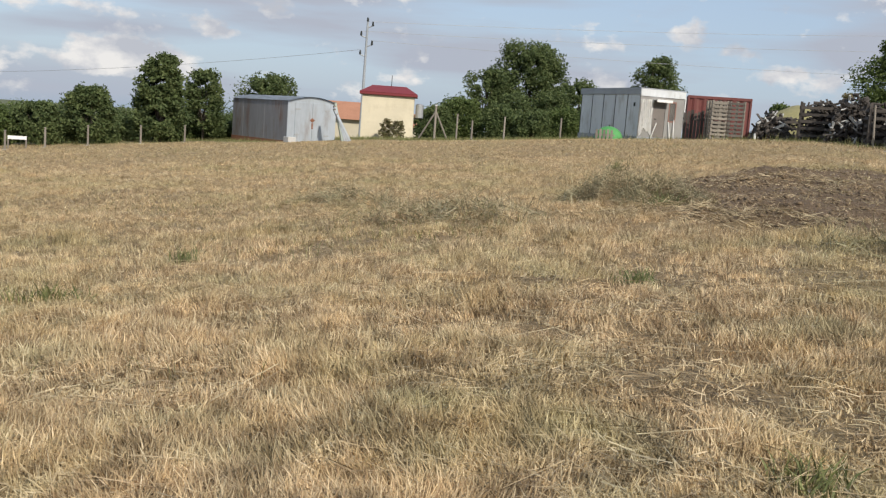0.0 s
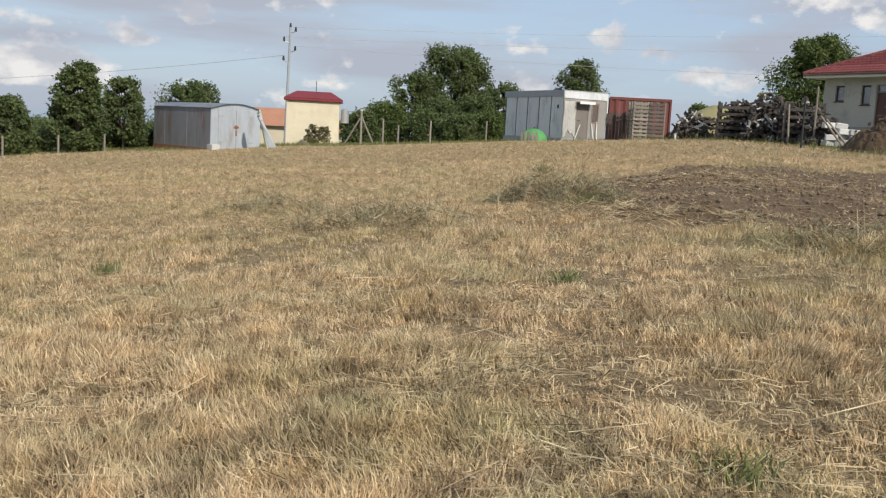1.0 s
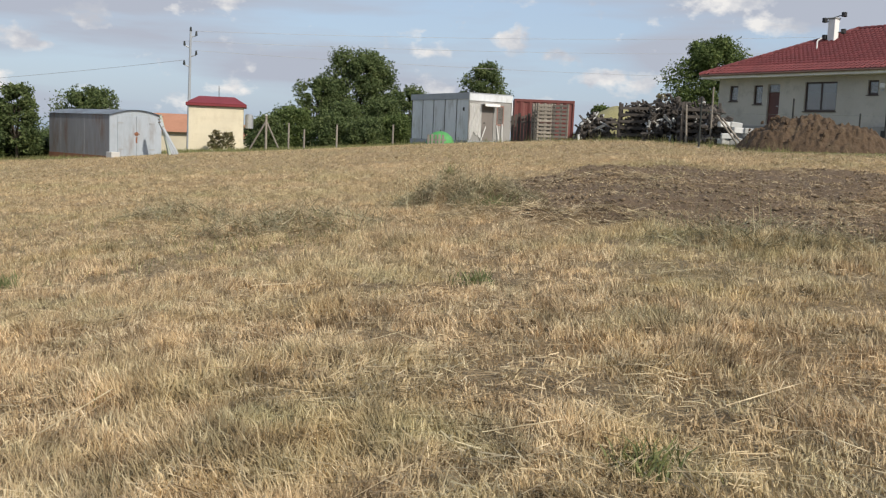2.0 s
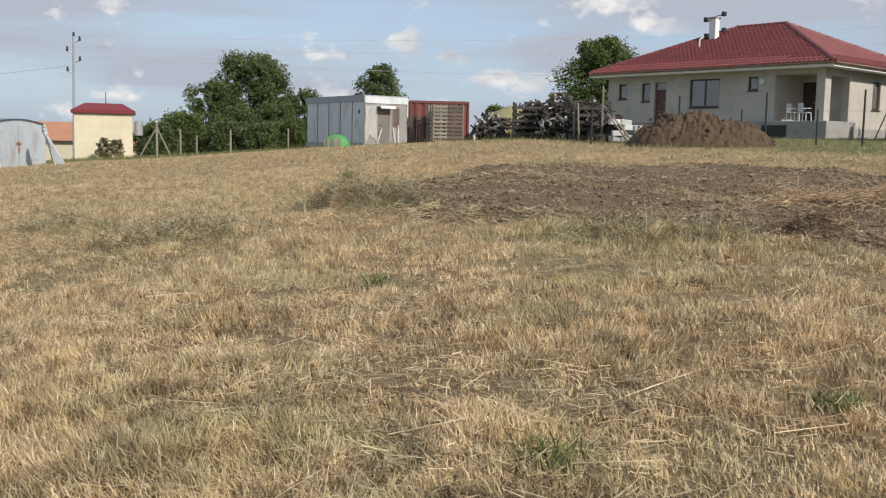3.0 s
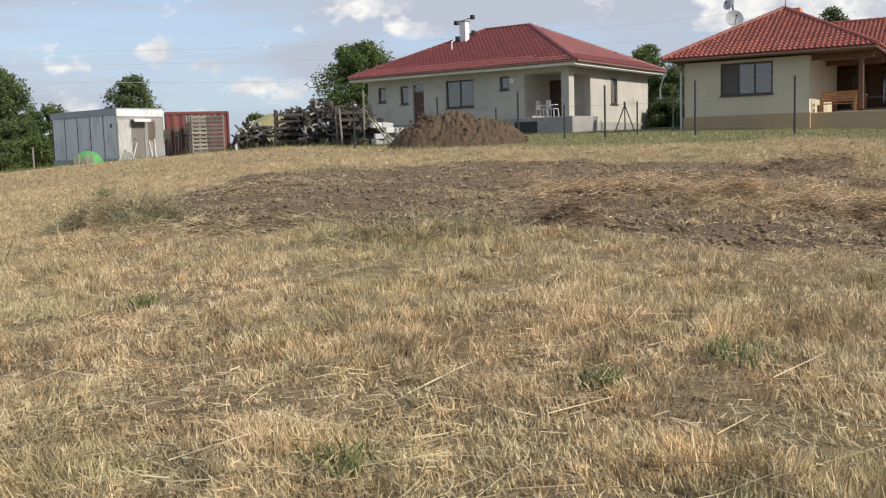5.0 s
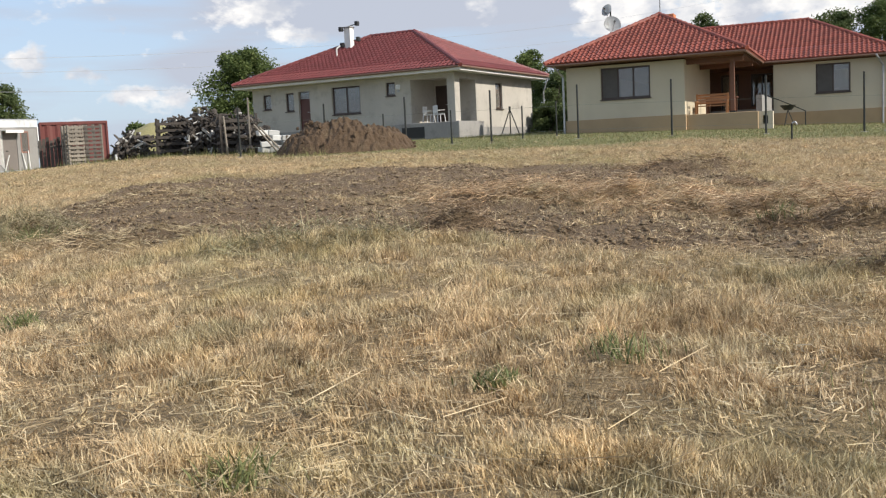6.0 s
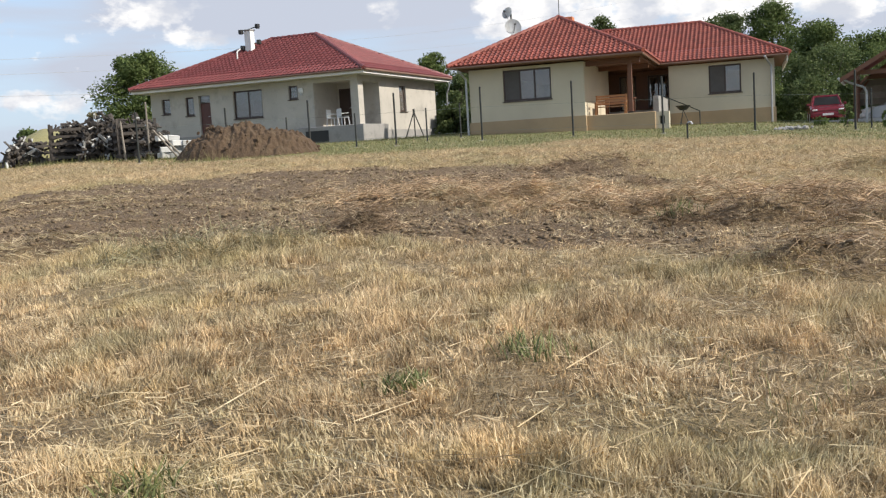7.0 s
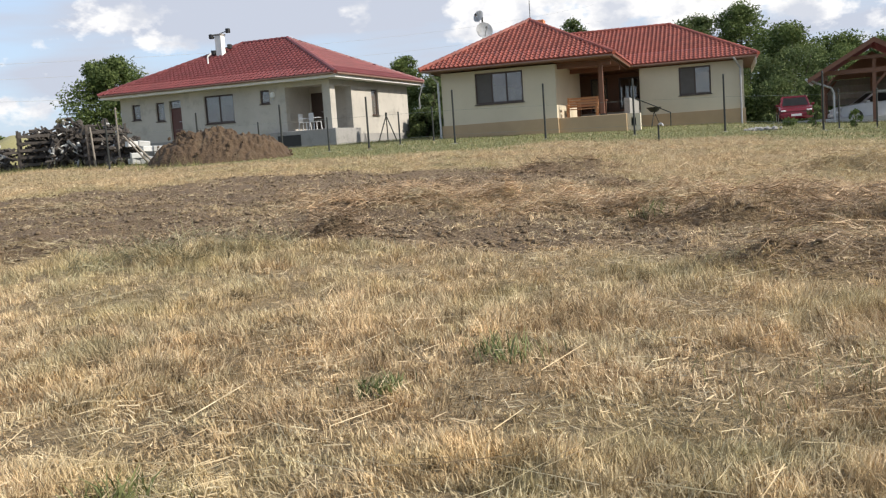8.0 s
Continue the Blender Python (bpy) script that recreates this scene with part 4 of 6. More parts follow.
# ---- cream house ----
def cream_house():
    g = 2.0
    h = thing("house", pose(29.57, 32.68, 0, 0, 0, -59.33), "cream-rendered single-storey house with a brick-red tiled roof", "house")
    top, ez, rz = 4.98, 5.17, 7.41
    px = 5.97
    my = 8.25       # front of the main wing
    part("wing_front_wall", wall_with_openings("x", 0.6, 0.35, 0.72, px, 2.6, top, [(2.3, 4.5, 3.47, 4.86)]), CREAM, h)
    part("wing_side_wall", box(px - 0.35, px, 0.954, my, 2.6, top), CREAM, h)
    part("wing_far_wall", box(0.72, 1.07, 0.954, 15.8, 2.6, top), CREAM, h)
    part("main_front_wall", wall_with_openings("x", my, 0.35, 9.0, 14.05, 2.6, top, [(10.94, 12.49, 3.47, 4.86)]), CREAM, h)
    part("main_side_wall", box(13.7, 14.05, my + 0.354, 15.8, 2.6, top), CREAM, h)
    part("rear_wall", box(1.074, 13.696, 15.45, 15.8, 2.6, top), CREAM, h)
    part("porch_side_wall", box(9.0, 9.3, my + 0.354, my + 2.4, 2.6, top), CREAM, h)
    part("porch_rear_wall", wall_with_openings("x", my + 2.4, 0.3, px - 0.35, 9.3, 2.6, top, [(6.2, 7.1, 2.95, 4.8), (7.7, 8.8, 3.1, 4.75)]), BROWN_WOOD, h, "brown boarded porch wall")
    window(h, "x", my + 2.4, 1, 6.2, 7.1, 2.95, 4.8, 1, sill=False)
    window(h, "x", my + 2.4, 1, 7.7, 8.8, 3.1, 4.75, 2, sill=False)
    part("plinth", box(0.66, px + 0.04, 0.54, 0.95, g - 0.6, 2.62), PLINTH, h, "brown textured plinth")
    part("main_plinth", box(9.0, 14.1, my - 0.06, my + 0.35, g - 0.6, 2.62), PLINTH, h, "brown textured plinth")
    part("side_plinth", box(px - 0.36, px + 0.04, 0.954, my, g - 0.6, 2.6), PLINTH, h)
    window(h, "x", 0.6, 1, 2.3, 4.5, 3.47, 4.86, 3, (0,))
    window(h, "x", my, 1, 10.94, 12.49, 3.47, 4.86, 2, (0,))
    part("floor_slab", box(1.08, 13.69, my + 0.36, 15.44, 2.4, 2.9), CONCRETE, h)
    part("ceiling", box(0.75, 8.4, 0.97, 15.7, top + 0.004, top + 0.06), BROWN_WOOD, h)
    part("main_ceiling", box(8.404, 14.0, my + 0.05, 15.7, top + 0.004, top + 0.06), BROWN_WOOD, h)
    # terrace with steps
    part("terrace", box(px + 0.05, 8.98, 0.75, my + 2.39, g - 0.6, 2.6, 0.02), PLINTH, h, "raised terrace with a tan front")
    part("step", box(8.984, 9.3, 1.6, 2.6, g - 0.6, 2.3), PLINTH, h)
    kennel = part("side_niche", wall_with_openings("x", 0.9, 0.5, 8.984, 9.55, g - 0.3, 2.58, [(9.15, 9.36, g + 0.05, 2.4)]), CREAM, h, "pale block with a narrow dark opening at the terrace end")
    # backing coloured black for the shade inside the opening
    part("niche_shade_back", box(9.13, 9.38, 1.404, 1.43, g + 0.0, 2.45), BLACK, kennel)
    part("hand_rail", pipe([(8.95, 5.6, 3.4), (9.9, 5.6, 2.95), (10.6, 5.6, 2.6)], 0.025), METAL_DARK, h, "thin sloping metal hand rail")
    part("rail_post", rod((10.6, 5.6, g - 0.2), (10.6, 5.6, 2.6), 0.025), METAL_DARK, h)
    part("terrace_wall", box(8.7, 8.95, 2.8, my - 0.1, 2.604, 3.35), CONCRETE, h)
    for x, y in ((7.9, 1.2), (7.4, 5.0)):
        p = part("porch_post", box(x - 0.09, x + 0.09, y - 0.09, y + 0.09, 2.674, top, 0.01), BROWN_WOOD, h)
        part("post_foot", box(x - 0.12, x + 0.12, y - 0.12, y + 0.12, 2.604, 2.67), METAL_DARK, p)
    for y in (1.2, 5.0):
        part("porch_beam", box(px + 0.004, 8.35, y - 0.08, y + 0.08, top - 0.2, top - 0.004), BROWN_WOOD, h)
    # roof: a wing hip that runs into the main hip
    W0, W1, M1, B0, B1 = -0.08, 8.65, 14.77, 7.83, 16.51
    m, my_r = (W0 + W1) / 2, (B0 + B1) / 2
    roof = part("roof", box(0.1, 8.45, 0.1, 10.0, top + 0.064, ez - 0.02), BROWN_WOOD, h, "brick-red pantiled hipped roof")
    part("main_eave_boards", box(8.454, 14.6, 8.0, 16.3, top + 0.064, ez - 0.02), BROWN_WOOD, h)
    apex, join, rend = (m, m - 0.08, rz), (m, my_r, rz), (M1 - (B1 - B0) / 2, my_r, rz)
    valley_low = (W1, B0, ez)
    tiled_slope(roof, [(W0, -0.08, ez), (W1, -0.08, ez), apex], ORANGE, 160, 0.215, 0.27, "wing_front_slope")
    tiled_slope(roof, [(W1, -0.08, ez), valley_low, join, apex], ORANGE, 0, 0.215, 0.27, "wing_side_slope")
    tiled_slope(roof, [(W0, B1, ez), (W0, -0.08, ez), apex, join], ORANGE, 0, 0.215, 0.27, "wing_far_slope")
    tiled_slope(roof, [valley_low, (M1, B0, ez), rend, join], ORANGE, 140, 0.215, 0.27, "main_front_slope")
    tiled_slope(roof, [(M1, B0, ez), (M1, B1, ez), rend], ORANGE, 0, 0.215, 0.27, "main_side_slope")
    tiled_slope(roof, [(M1, B1, ez), (W0, B1, ez), join, rend], ORANGE, 0, 0.215, 0.27, "rear_slope")
    for a, b in (((W0, -0.08, ez), apex), ((W1, -0.08, ez), apex), (apex, join), (join, rend), ((M1, B0, ez), rend), ((M1, B1, ez), rend)):
        ridge_caps(roof, a, b, ORANGE)
    for a, b in (((0, 0.02, ez), (W1 - 0.08, 0.02, ez)), ((W1 - 0.08, 0.02, ez), (W1 - 0.08, B0, ez)), ((W1 - 0.08, B0 + 0.08, ez), (M1 - 0.08, B0 + 0.08, ez))):
        gutter(h, (a[0], a[1] - 0.1, a[2] - 0.08), (b[0], b[1] - 0.1, b[2] - 0.08))
    part("fascia", box(M1 - 0.14, M1 - 0.1, B0 + 0.08, 16.3, 4.75, ez - 0.02), WHITE, h, "pale side fascia")
    for x, y in ((0.6, 0.52), (13.9, my - 0.08)):
        part("downpipe", pipe([(x - 0.3, y - 0.5, ez - 0.1), (x, y - 0.04, 4.6), (x, y - 0.04, g - 0.2)], 0.05), METAL_GREY, h)
    part("chimney", box(3.9, 4.5, 6.8, 7.4, 6.6, 7.75, 0.02), BRICK_ORANGE, h)
    part("lightning_rod", rod((m, m + 0.1, rz), (m, m + 0.1, rz + 1.0), 0.018), METAL_DARK, h)
    return h


cream_house()


def dish(parent, centre, r, face):
    """A shallow bowl on an arm."""
    q = Vector(face).normalized().to_track_quat("Z", "Y").to_matrix().to_4x4()
    bm = bmesh.new()
    rings = []
    for k in range(5):
        f = k / 4
        rings.append([bm.verts.new((r * f * math.cos(w), r * f * math.sin(w), 0.25 * r * f * f)) for w in (2 * math.pi * i / 20 for i in range(20))] if k else [bm.verts.new((0, 0, 0))])
    for i in range(20):
        bm.faces.new((rings[0][0], rings[1][i], rings[1][(i + 1) % 20]))
        for k in range(1, 4):
            bm.faces.new((rings[k][i], rings[k + 1][i], rings[k + 1][(i + 1) % 20], rings[k][(i + 1) % 20]))
    bmesh.ops.solidify(bm, geom=bm.faces[:], thickness=0.02)
    bmesh.ops.transform(bm, matrix=Matrix.Translation(centre) @ q, verts=bm.verts)
    d = part("dish", bm, CABIN, parent)
    tip = Vector(centre) + Vector(face).normalized() * r * 1.1
    part("feed_arm", rod(Vector(centre) + Vector((0, 0, -r * 0.9)), tip, 0.02), METAL_GREY, d)
    part("feed_horn", rod(tip, tip + Vector(face).normalized() * -0.12, 0.05, 0.03), METAL_DARK, d)


sx, sy = spot(45.9, 47.5)
sat = thing("satellite_dish", pose(sx, sy, 0), "two grey satellite dishes on one mast behind the roof", "satellite dish")
part("mast", rod((0, 0, 4.6), (0, 0, 8.0), 0.04), METAL_DARK, sat)
dish(sat, (-0.05, -0.12, 7.12), 0.42, (-0.45, -0.85, 0.3))
dish(sat, (-0.2, 0.0, 7.82), 0.29, (-0.95, -0.1, 0.3))


def in_cream_house(x, y, z):
    return pose(29.57, 32.68, 0, 0, 0, -59.33) @ pose(x, y, z)


bench = thing("garden_bench", in_cream_house(6.95, 1.7, 2.6) @ Matrix.Scale(0.82, 4), "varnished pine garden bench standing on the terrace", "bench")
for k in range(4):
    part("seat_slat", box(-0.85, 0.85, -0.25 + 0.13 * k, -0.14 + 0.13 * k, 0.42, 0.46), PINE, bench)
for k in range(4):
    part("back_slat", box(-0.85, 0.85, 0.28, 0.32, 0.55 + 0.14 * k, 0.66 + 0.14 * k), PINE, bench)
for x in (-0.8, 0.8):
    part("front_leg", box(x - 0.05, x + 0.05, -0.3, -0.22, 0, 0.66), PINE, bench)
    part("rear_leg", box(x - 0.05, x + 0.05, 0.23, 0.275, 0, 1.1), PINE, bench)
    part("armrest", box(x - 0.06, x + 0.06, -0.32, 0.27, 0.664, 0.71), PINE, bench)
table = thing("garden_table", in_cream_house(7.2, 3.0, 2.6), "brown wooden table on the covered terrace", "table")
part("tabletop", box(-0.7, 0.7, -0.4, 0.4, 0.70, 0.75, 0.01), BROWN_WOOD, table)
for x in (-0.6, 0.6):
    for y in (-0.32, 0.32):
        part("leg", box(x - 0.04, x + 0.04, y - 0.04, y + 0.04, 0, 0.7), BROWN_WOOD, table)
grill = thing("barbecue", in_cream_house(9.9, 4.6, ground_at(*in_cream_house(9.9, 4.6, 0).translation.xy)), "small dark barbecue bowl on three legs in the garden", "barbecue")
part("bowl", rod((0, 0, 0.7), (0, 0, 0.92), 0.16, 0.36, 14), BLACK, grill)
for k in range(3):
    w = 2.1 * k
    part("leg", rod((0, 0, 0.72), (0.28 * math.cos(w), 0.28 * math.sin(w), 0), 0.018), METAL_DARK, grill)
tap = thing("garden_hydrant", pose(*spot(55.7, 33), ground_at(*spot(55.7, 33))), "thin garden standpipe standing in the lawn", "standpipe")
part("pipe", rod((0, 0, 0), (0, 0, 0.55), 0.03), METAL_DARK, tap)
part("spout", pipe([(0, 0, 0.55), (0.06, -0.08, 0.6), (0.08, -0.14, 0.5)], 0.025), METAL_GREY, tap)


# ---- porch furniture of the bungalow ----
def in_bungalow(x, y, z):
    return pose(28.18, 37.31, 0, 0, 0, 26.02) @ pose(x, y, z)


def plastic_chair(m):
    c = thing("plastic_chair", m, "white plastic garden chair standing on the porch", "chair", "porch chairs")
    part("seat", box(-0.22, 0.22, -0.22, 0.22, 0.40, 0.43, 0.01), PLASTIC, c)
    part("backrest", box(-0.22, 0.22, 0.2, 0.23, 0.44, 0.85, 0.01), PLASTIC, c)
    for x in (-0.2, 0.2):
        for y in (-0.2, 0.2):
            part("leg", rod((x, y, 0.4), (x * 1.15, y * 1.15, 0), 0.025), PLASTIC, c)
        part("armrest", box(x - 0.03, x + 0.03, -0.2, 0.195, 0.60, 0.63), PLASTIC, c)
    return c


chair = plastic_chair(in_bungalow(1.4, 2.6, 2.98))
copy_thing(chair, in_bungalow(1.3, 1.95, 2.98) @ pose(0, 0, 0, 0, 0, 60))
tri = thing("surveyor_tripod", in_bungalow(4.3, -0.6, ground_at(*in_bungalow(4.3, -0.6, 0).translation.xy)), "dark metal tripod standing by the wall", "tripod")
for k in range(3):
    w = 2.1 * k + 0.4
    part("leg", rod((0, 0, 1.35), (0.55 * math.cos(w), 0.55 * math.sin(w), 0), 0.03), METAL_DARK, tri)
part("head", rod((0, 0, 1.3), (0, 0, 1.5), 0.06), METAL_DARK, tri)


# ---- heap of dug earth, blocks ----
def earth_heap():
    """A lumpy mound of dug earth with a broken outline."""
    cx, cy = spot(30.2, 38.0)
    g = ground_at(cx, cy)
    ob = thing("earth_heap", pose(cx, cy, g, 0, 0, -30) @ Matrix.Diagonal((1.05, 1.1, 1.3, 1)), "long heap of dug brown earth in front of the bungalow", "earth heap")
    nu, nv = 170, 80
    u, v = np.meshgrid(np.linspace(-1, 1, nu), np.linspace(-1, 1, nv))
    x, y = u * 2.75, v * 1.5
    edge = np.clip(1 - np.abs(u) ** 2.6 - np.abs(v) ** 1.8, 0, 1)
    z = edge ** 0.9 * (1.02 - 0.2 * u) + edge ** 0.4 * ((mottle(x, y, 0.9, 1) - 0.5) * 0.34 + (mottle(x, y, 0.3, 2) - 0.5) * 0.20 + (mottle(x, y, 0.11, 3) - 0.5) * 0.20) - 0.1
    i = np.arange(nu * nv).reshape(nv, nu)
    q = np.stack([i[:-1, :-1], i[:-1, 1:], i[1:, 1:], i[1:, :-1]], -1).reshape(-1, 4)
    part_ob = new("mound", mesh_from("mound", np.stack([x.ravel(), y.ravel(), z.ravel()], -1), q, EARTH))
    part_ob.parent = ob
    r = np.random.RandomState(3)
    bm = bmesh.new()
    for k in range(70):
        px, py = r.uniform(-2.6, 2.6), r.uniform(-1.4, 0.4)
        pz = max(0.0, 1 - abs(px / 2.75) ** 2.6 - abs(py / 1.5) ** 1.8) ** 0.75 * (0.95 - 0.1 * px) - 0.06
        s = 0.025 + 0.06 * r.rand() ** 3
        bmesh.ops.create_icosphere(bm, subdivisions=1, radius=s, matrix=pose(px, py, pz, 40 * k, 70 * k, 0) @ Matrix.Diagonal((1.3, 1, 0.8, 1)))
    lumps = part("earth_lump", bm, EARTH, ob)
    lumps["kind"] = "stuff"


earth_heap()


def block_stack():
    cx, cy = spot(26.7, 41.0)
    g = ground_at(cx, cy)
    st = thing("block_stack", pose(cx, cy, g, 0, 0, -20), "tumbled stack of white aerated concrete blocks", "building blocks")
    me_b = mesh_of("block", box(-0.23, 0.23, -0.12, 0.12, -0.11, 0.11, 0.02), BLOCK)
    r = random.Random(5)
    for lvl in range(4):
        for col in range(5 - lvl):
            for dep in range(2):
                if r.random() < 0.12 * lvl:
                    continue
                ob = new("block", me_b)
                ob.parent = st
                ob.matrix_basis = pose(-0.95 + 0.5 * col + r.uniform(-0.1, 0.1), -0.2 + 0.3 * dep + r.uniform(-0.06, 0.06), 0.13 + 0.232 * lvl, r.uniform(-6, 6), r.uniform(-7, 7), r.uniform(-28, 28))
    for k in range(5):
        ob = new("block", me_b)
        ob.parent = st
        ob.matrix_basis = pose(r.uniform(-1.1, 0.4), -0.7 - 0.2 * r.random(), 0.14, r.uniform(-15, 15), r.uniform(-20, 20), r.uniform(0, 180))


block_stack()


# ---- firewood and scrap heaps ----
def crate(m, wide, deep, high, label):
    """An open slatted crate of blackened timber, filled with split logs."""
    c = thing("wood_crate", m, label, "crate", "crates of firewood")
    for x in (-wide / 2, wide / 2):
        for y in (-deep / 2, deep / 2):
            part("corner_post", box(x - 0.05, x + 0.05, y - 0.05, y + 0.05, -0.1, high + 0.08), TIMBER_DARK, c)
    n = int(high / 0.3)
    for k in range(n):
        z = 0.12 + k * 0.3
        part("slat", box(-wide / 2, wide / 2, -deep / 2 - 0.075, -deep / 2 - 0.052, z, z + 0.12), TIMBER_DARK, c)
        part("slat", box(-wide / 2 - 0.075, -wide / 2 - 0.052, -deep / 2, deep / 2, z, z + 0.12), TIMBER_DARK, c)
        part("slat", box(wide / 2 + 0.052, wide / 2 + 0.075, -deep / 2, deep / 2, z, z + 0.12), TIMBER_DARK, c)
    r = random.Random(int(wide * 100 + high * 10))
    bm = bmesh.new()
    for k in range(int(wide * high * 70)):
        x, z = r.uniform(-wide / 2 + 0.1, wide / 2 - 0.1), r.uniform(0.0, high + 0.1)
        y = r.uniform(-deep / 2 + 0.1, deep / 2 - 0.1)
        d = Vector((r.uniform(-0.18, 0.18), r.uniform(-0.2, 0.2), r.uniform(-0.12, 0.12)))
        rod(Vector((x, y, z)) - d, Vector((x, y, z)) + d, r.uniform(0.02, 0.065), r.uniform(0.02, 0.06), 6, bm)
    logs = part("split_log", bm, TIMBER_DARK, c, "blackened split logs")
    logs["kind"] = "stuff"
    return c


def scrap_heap(bearing, d, wide, deep, high, n, seed, label, pale=0.1):
    """A tangle of boards, logs and rubble, with some pale pieces on it."""
    cx, cy = spot(bearing, d)
    ob = thing("scrap_heap", pose(cx, cy, ground_at(cx, cy), 0, 0, -bearing), label, "scrap heap")
    r = random.Random(seed)
    mounds, logs, light = bmesh.new(), bmesh.new(), bmesh.new()
    for k in range(n):
        x = r.uniform(-1, 1)
        lim = high * (1 - abs(x) ** 3) * r.uniform(0.75, 1.1)
        y, z = r.uniform(-deep / 2, deep / 2), r.uniform(0, 1) ** 0.8 * lim
        p = Vector((x * wide / 2, y * (1 - 0.6 * z / high), z))
        kind = r.random()
        bm = light if r.random() < pale else logs
        if kind < 0.55:
            dv = Vector((r.uniform(-1, 1), r.uniform(-0.6, 0.6), r.uniform(-0.7, 0.7))).normalized() * r.uniform(0.06, 0.2)
            rod(p - dv, p + dv, r.uniform(0.02, 0.065), r.uniform(0.02, 0.065), 6, bm)
        elif kind < 0.8:
            s = r.uniform(0.05, 0.16)
            bmesh.ops.create_icosphere(bm, subdivisions=1, radius=s, matrix=Matrix.Translation(p) @ pose(0, 0, 0, 50 * k, 30 * k, 20 * k) @ Matrix.Diagonal((1.4, 1, 0.7, 1)))
        else:
            box(-r.uniform(0.1, 0.4), r.uniform(0.1, 0.4), -0.06, 0.06, -0.015, 0.015, 0, bm, Matrix.Translation(p) @ pose(0, 0, 0, r.uniform(0, 180), r.uniform(-60, 60), r.uniform(0, 180)))
    core = 60
    for k in range(core):
        x = r.uniform(-0.9, 0.9)
        z = r.uniform(0, 0.7) * high * (1 - abs(x) ** 3)
        bmesh.ops.create_icosphere(mounds, subdivisions=1, radius=r.uniform(0.15, 0.3), matrix=pose(x * wide / 2, r.uniform(-0.1, 0.3) * deep, z, 30 * k, 60 * k, 0))
    for name, bm, mat_, lab in (("rubble", mounds, TIMBER_DARK, ""), ("board", logs, TIMBER_DARK, "blackened boards and branches"), ("pale_piece", light, BLOCK, "pale plastic and chalky pieces")):
        q = part(name, bm, mat_, ob, lab)
        q["kind"] = "stuff"
    return ob


def crate_at(bearing, d, wide, deep, high, turn, label):
    x, y = spot(bearing, d)
    return crate(pose(x, y, ground_at(x, y), 0, 0, turn - bearing), wide, deep, high, label)


scrap_heap(18.0, 47.0, 1.5, 1.2, 1.25, 200, 1, "low dark heap of scrap wood with white bags on top", 0.18)
crate_at(18.9, 47.5, 0.9, 0.9, 0.9, 5, "low blackened crate filled with split logs")
crate_at(20.5, 45.5, 1.6, 1.1, 1.55, -4, "blackened slatted crate heaped with split logs")
scrap_heap(20.6, 45.6, 1.5, 0.9, 1.75, 170, 8, "split logs heaped above a crate", 0.04)
scrap_heap(22.2, 44.0, 1.9, 1.6, 1.95, 520, 2, "tall dark heap of logs, rubble and pale sacks", 0.2)
crate_at(23.9, 42.5, 1.5, 1.1, 1.6, 8, "blackened slatted crate filled with split logs beside a pole")
scrap_heap(23.9, 42.6, 1.3, 0.9, 1.85, 100, 9, "split logs heaped above a crate", 0.08)
scrap_heap(25.0, 41.5, 1.5, 1.3, 1.35, 190, 4, "dark heap of branches and boards by the blocks", 0.06)
for b, d, h_, tilt in ((24.6, 41.0, 2.45, 0), (26.4, 39.6, 1.7, 38), (26.7, 39.3, 1.6, 40), (23.3, 41.6, 1.75, 3)):
    x, y = spot(b, d)
    pl = thing("wooden_pole", pose(x, y, ground_at(x, y) - 0.15, 0, -tilt, -b), "grey weathered wooden pole by the scrap heap", "pole", "poles by the heap")
    part("shaft", rod((0, 0, 0), (0, 0, h_), 0.042, 0.035), TIMBER, pl)
    part("tip", rod((0, 0, h_), (0, 0, h_ + 0.03), 0.035, 0.02), TIMBER, pl)


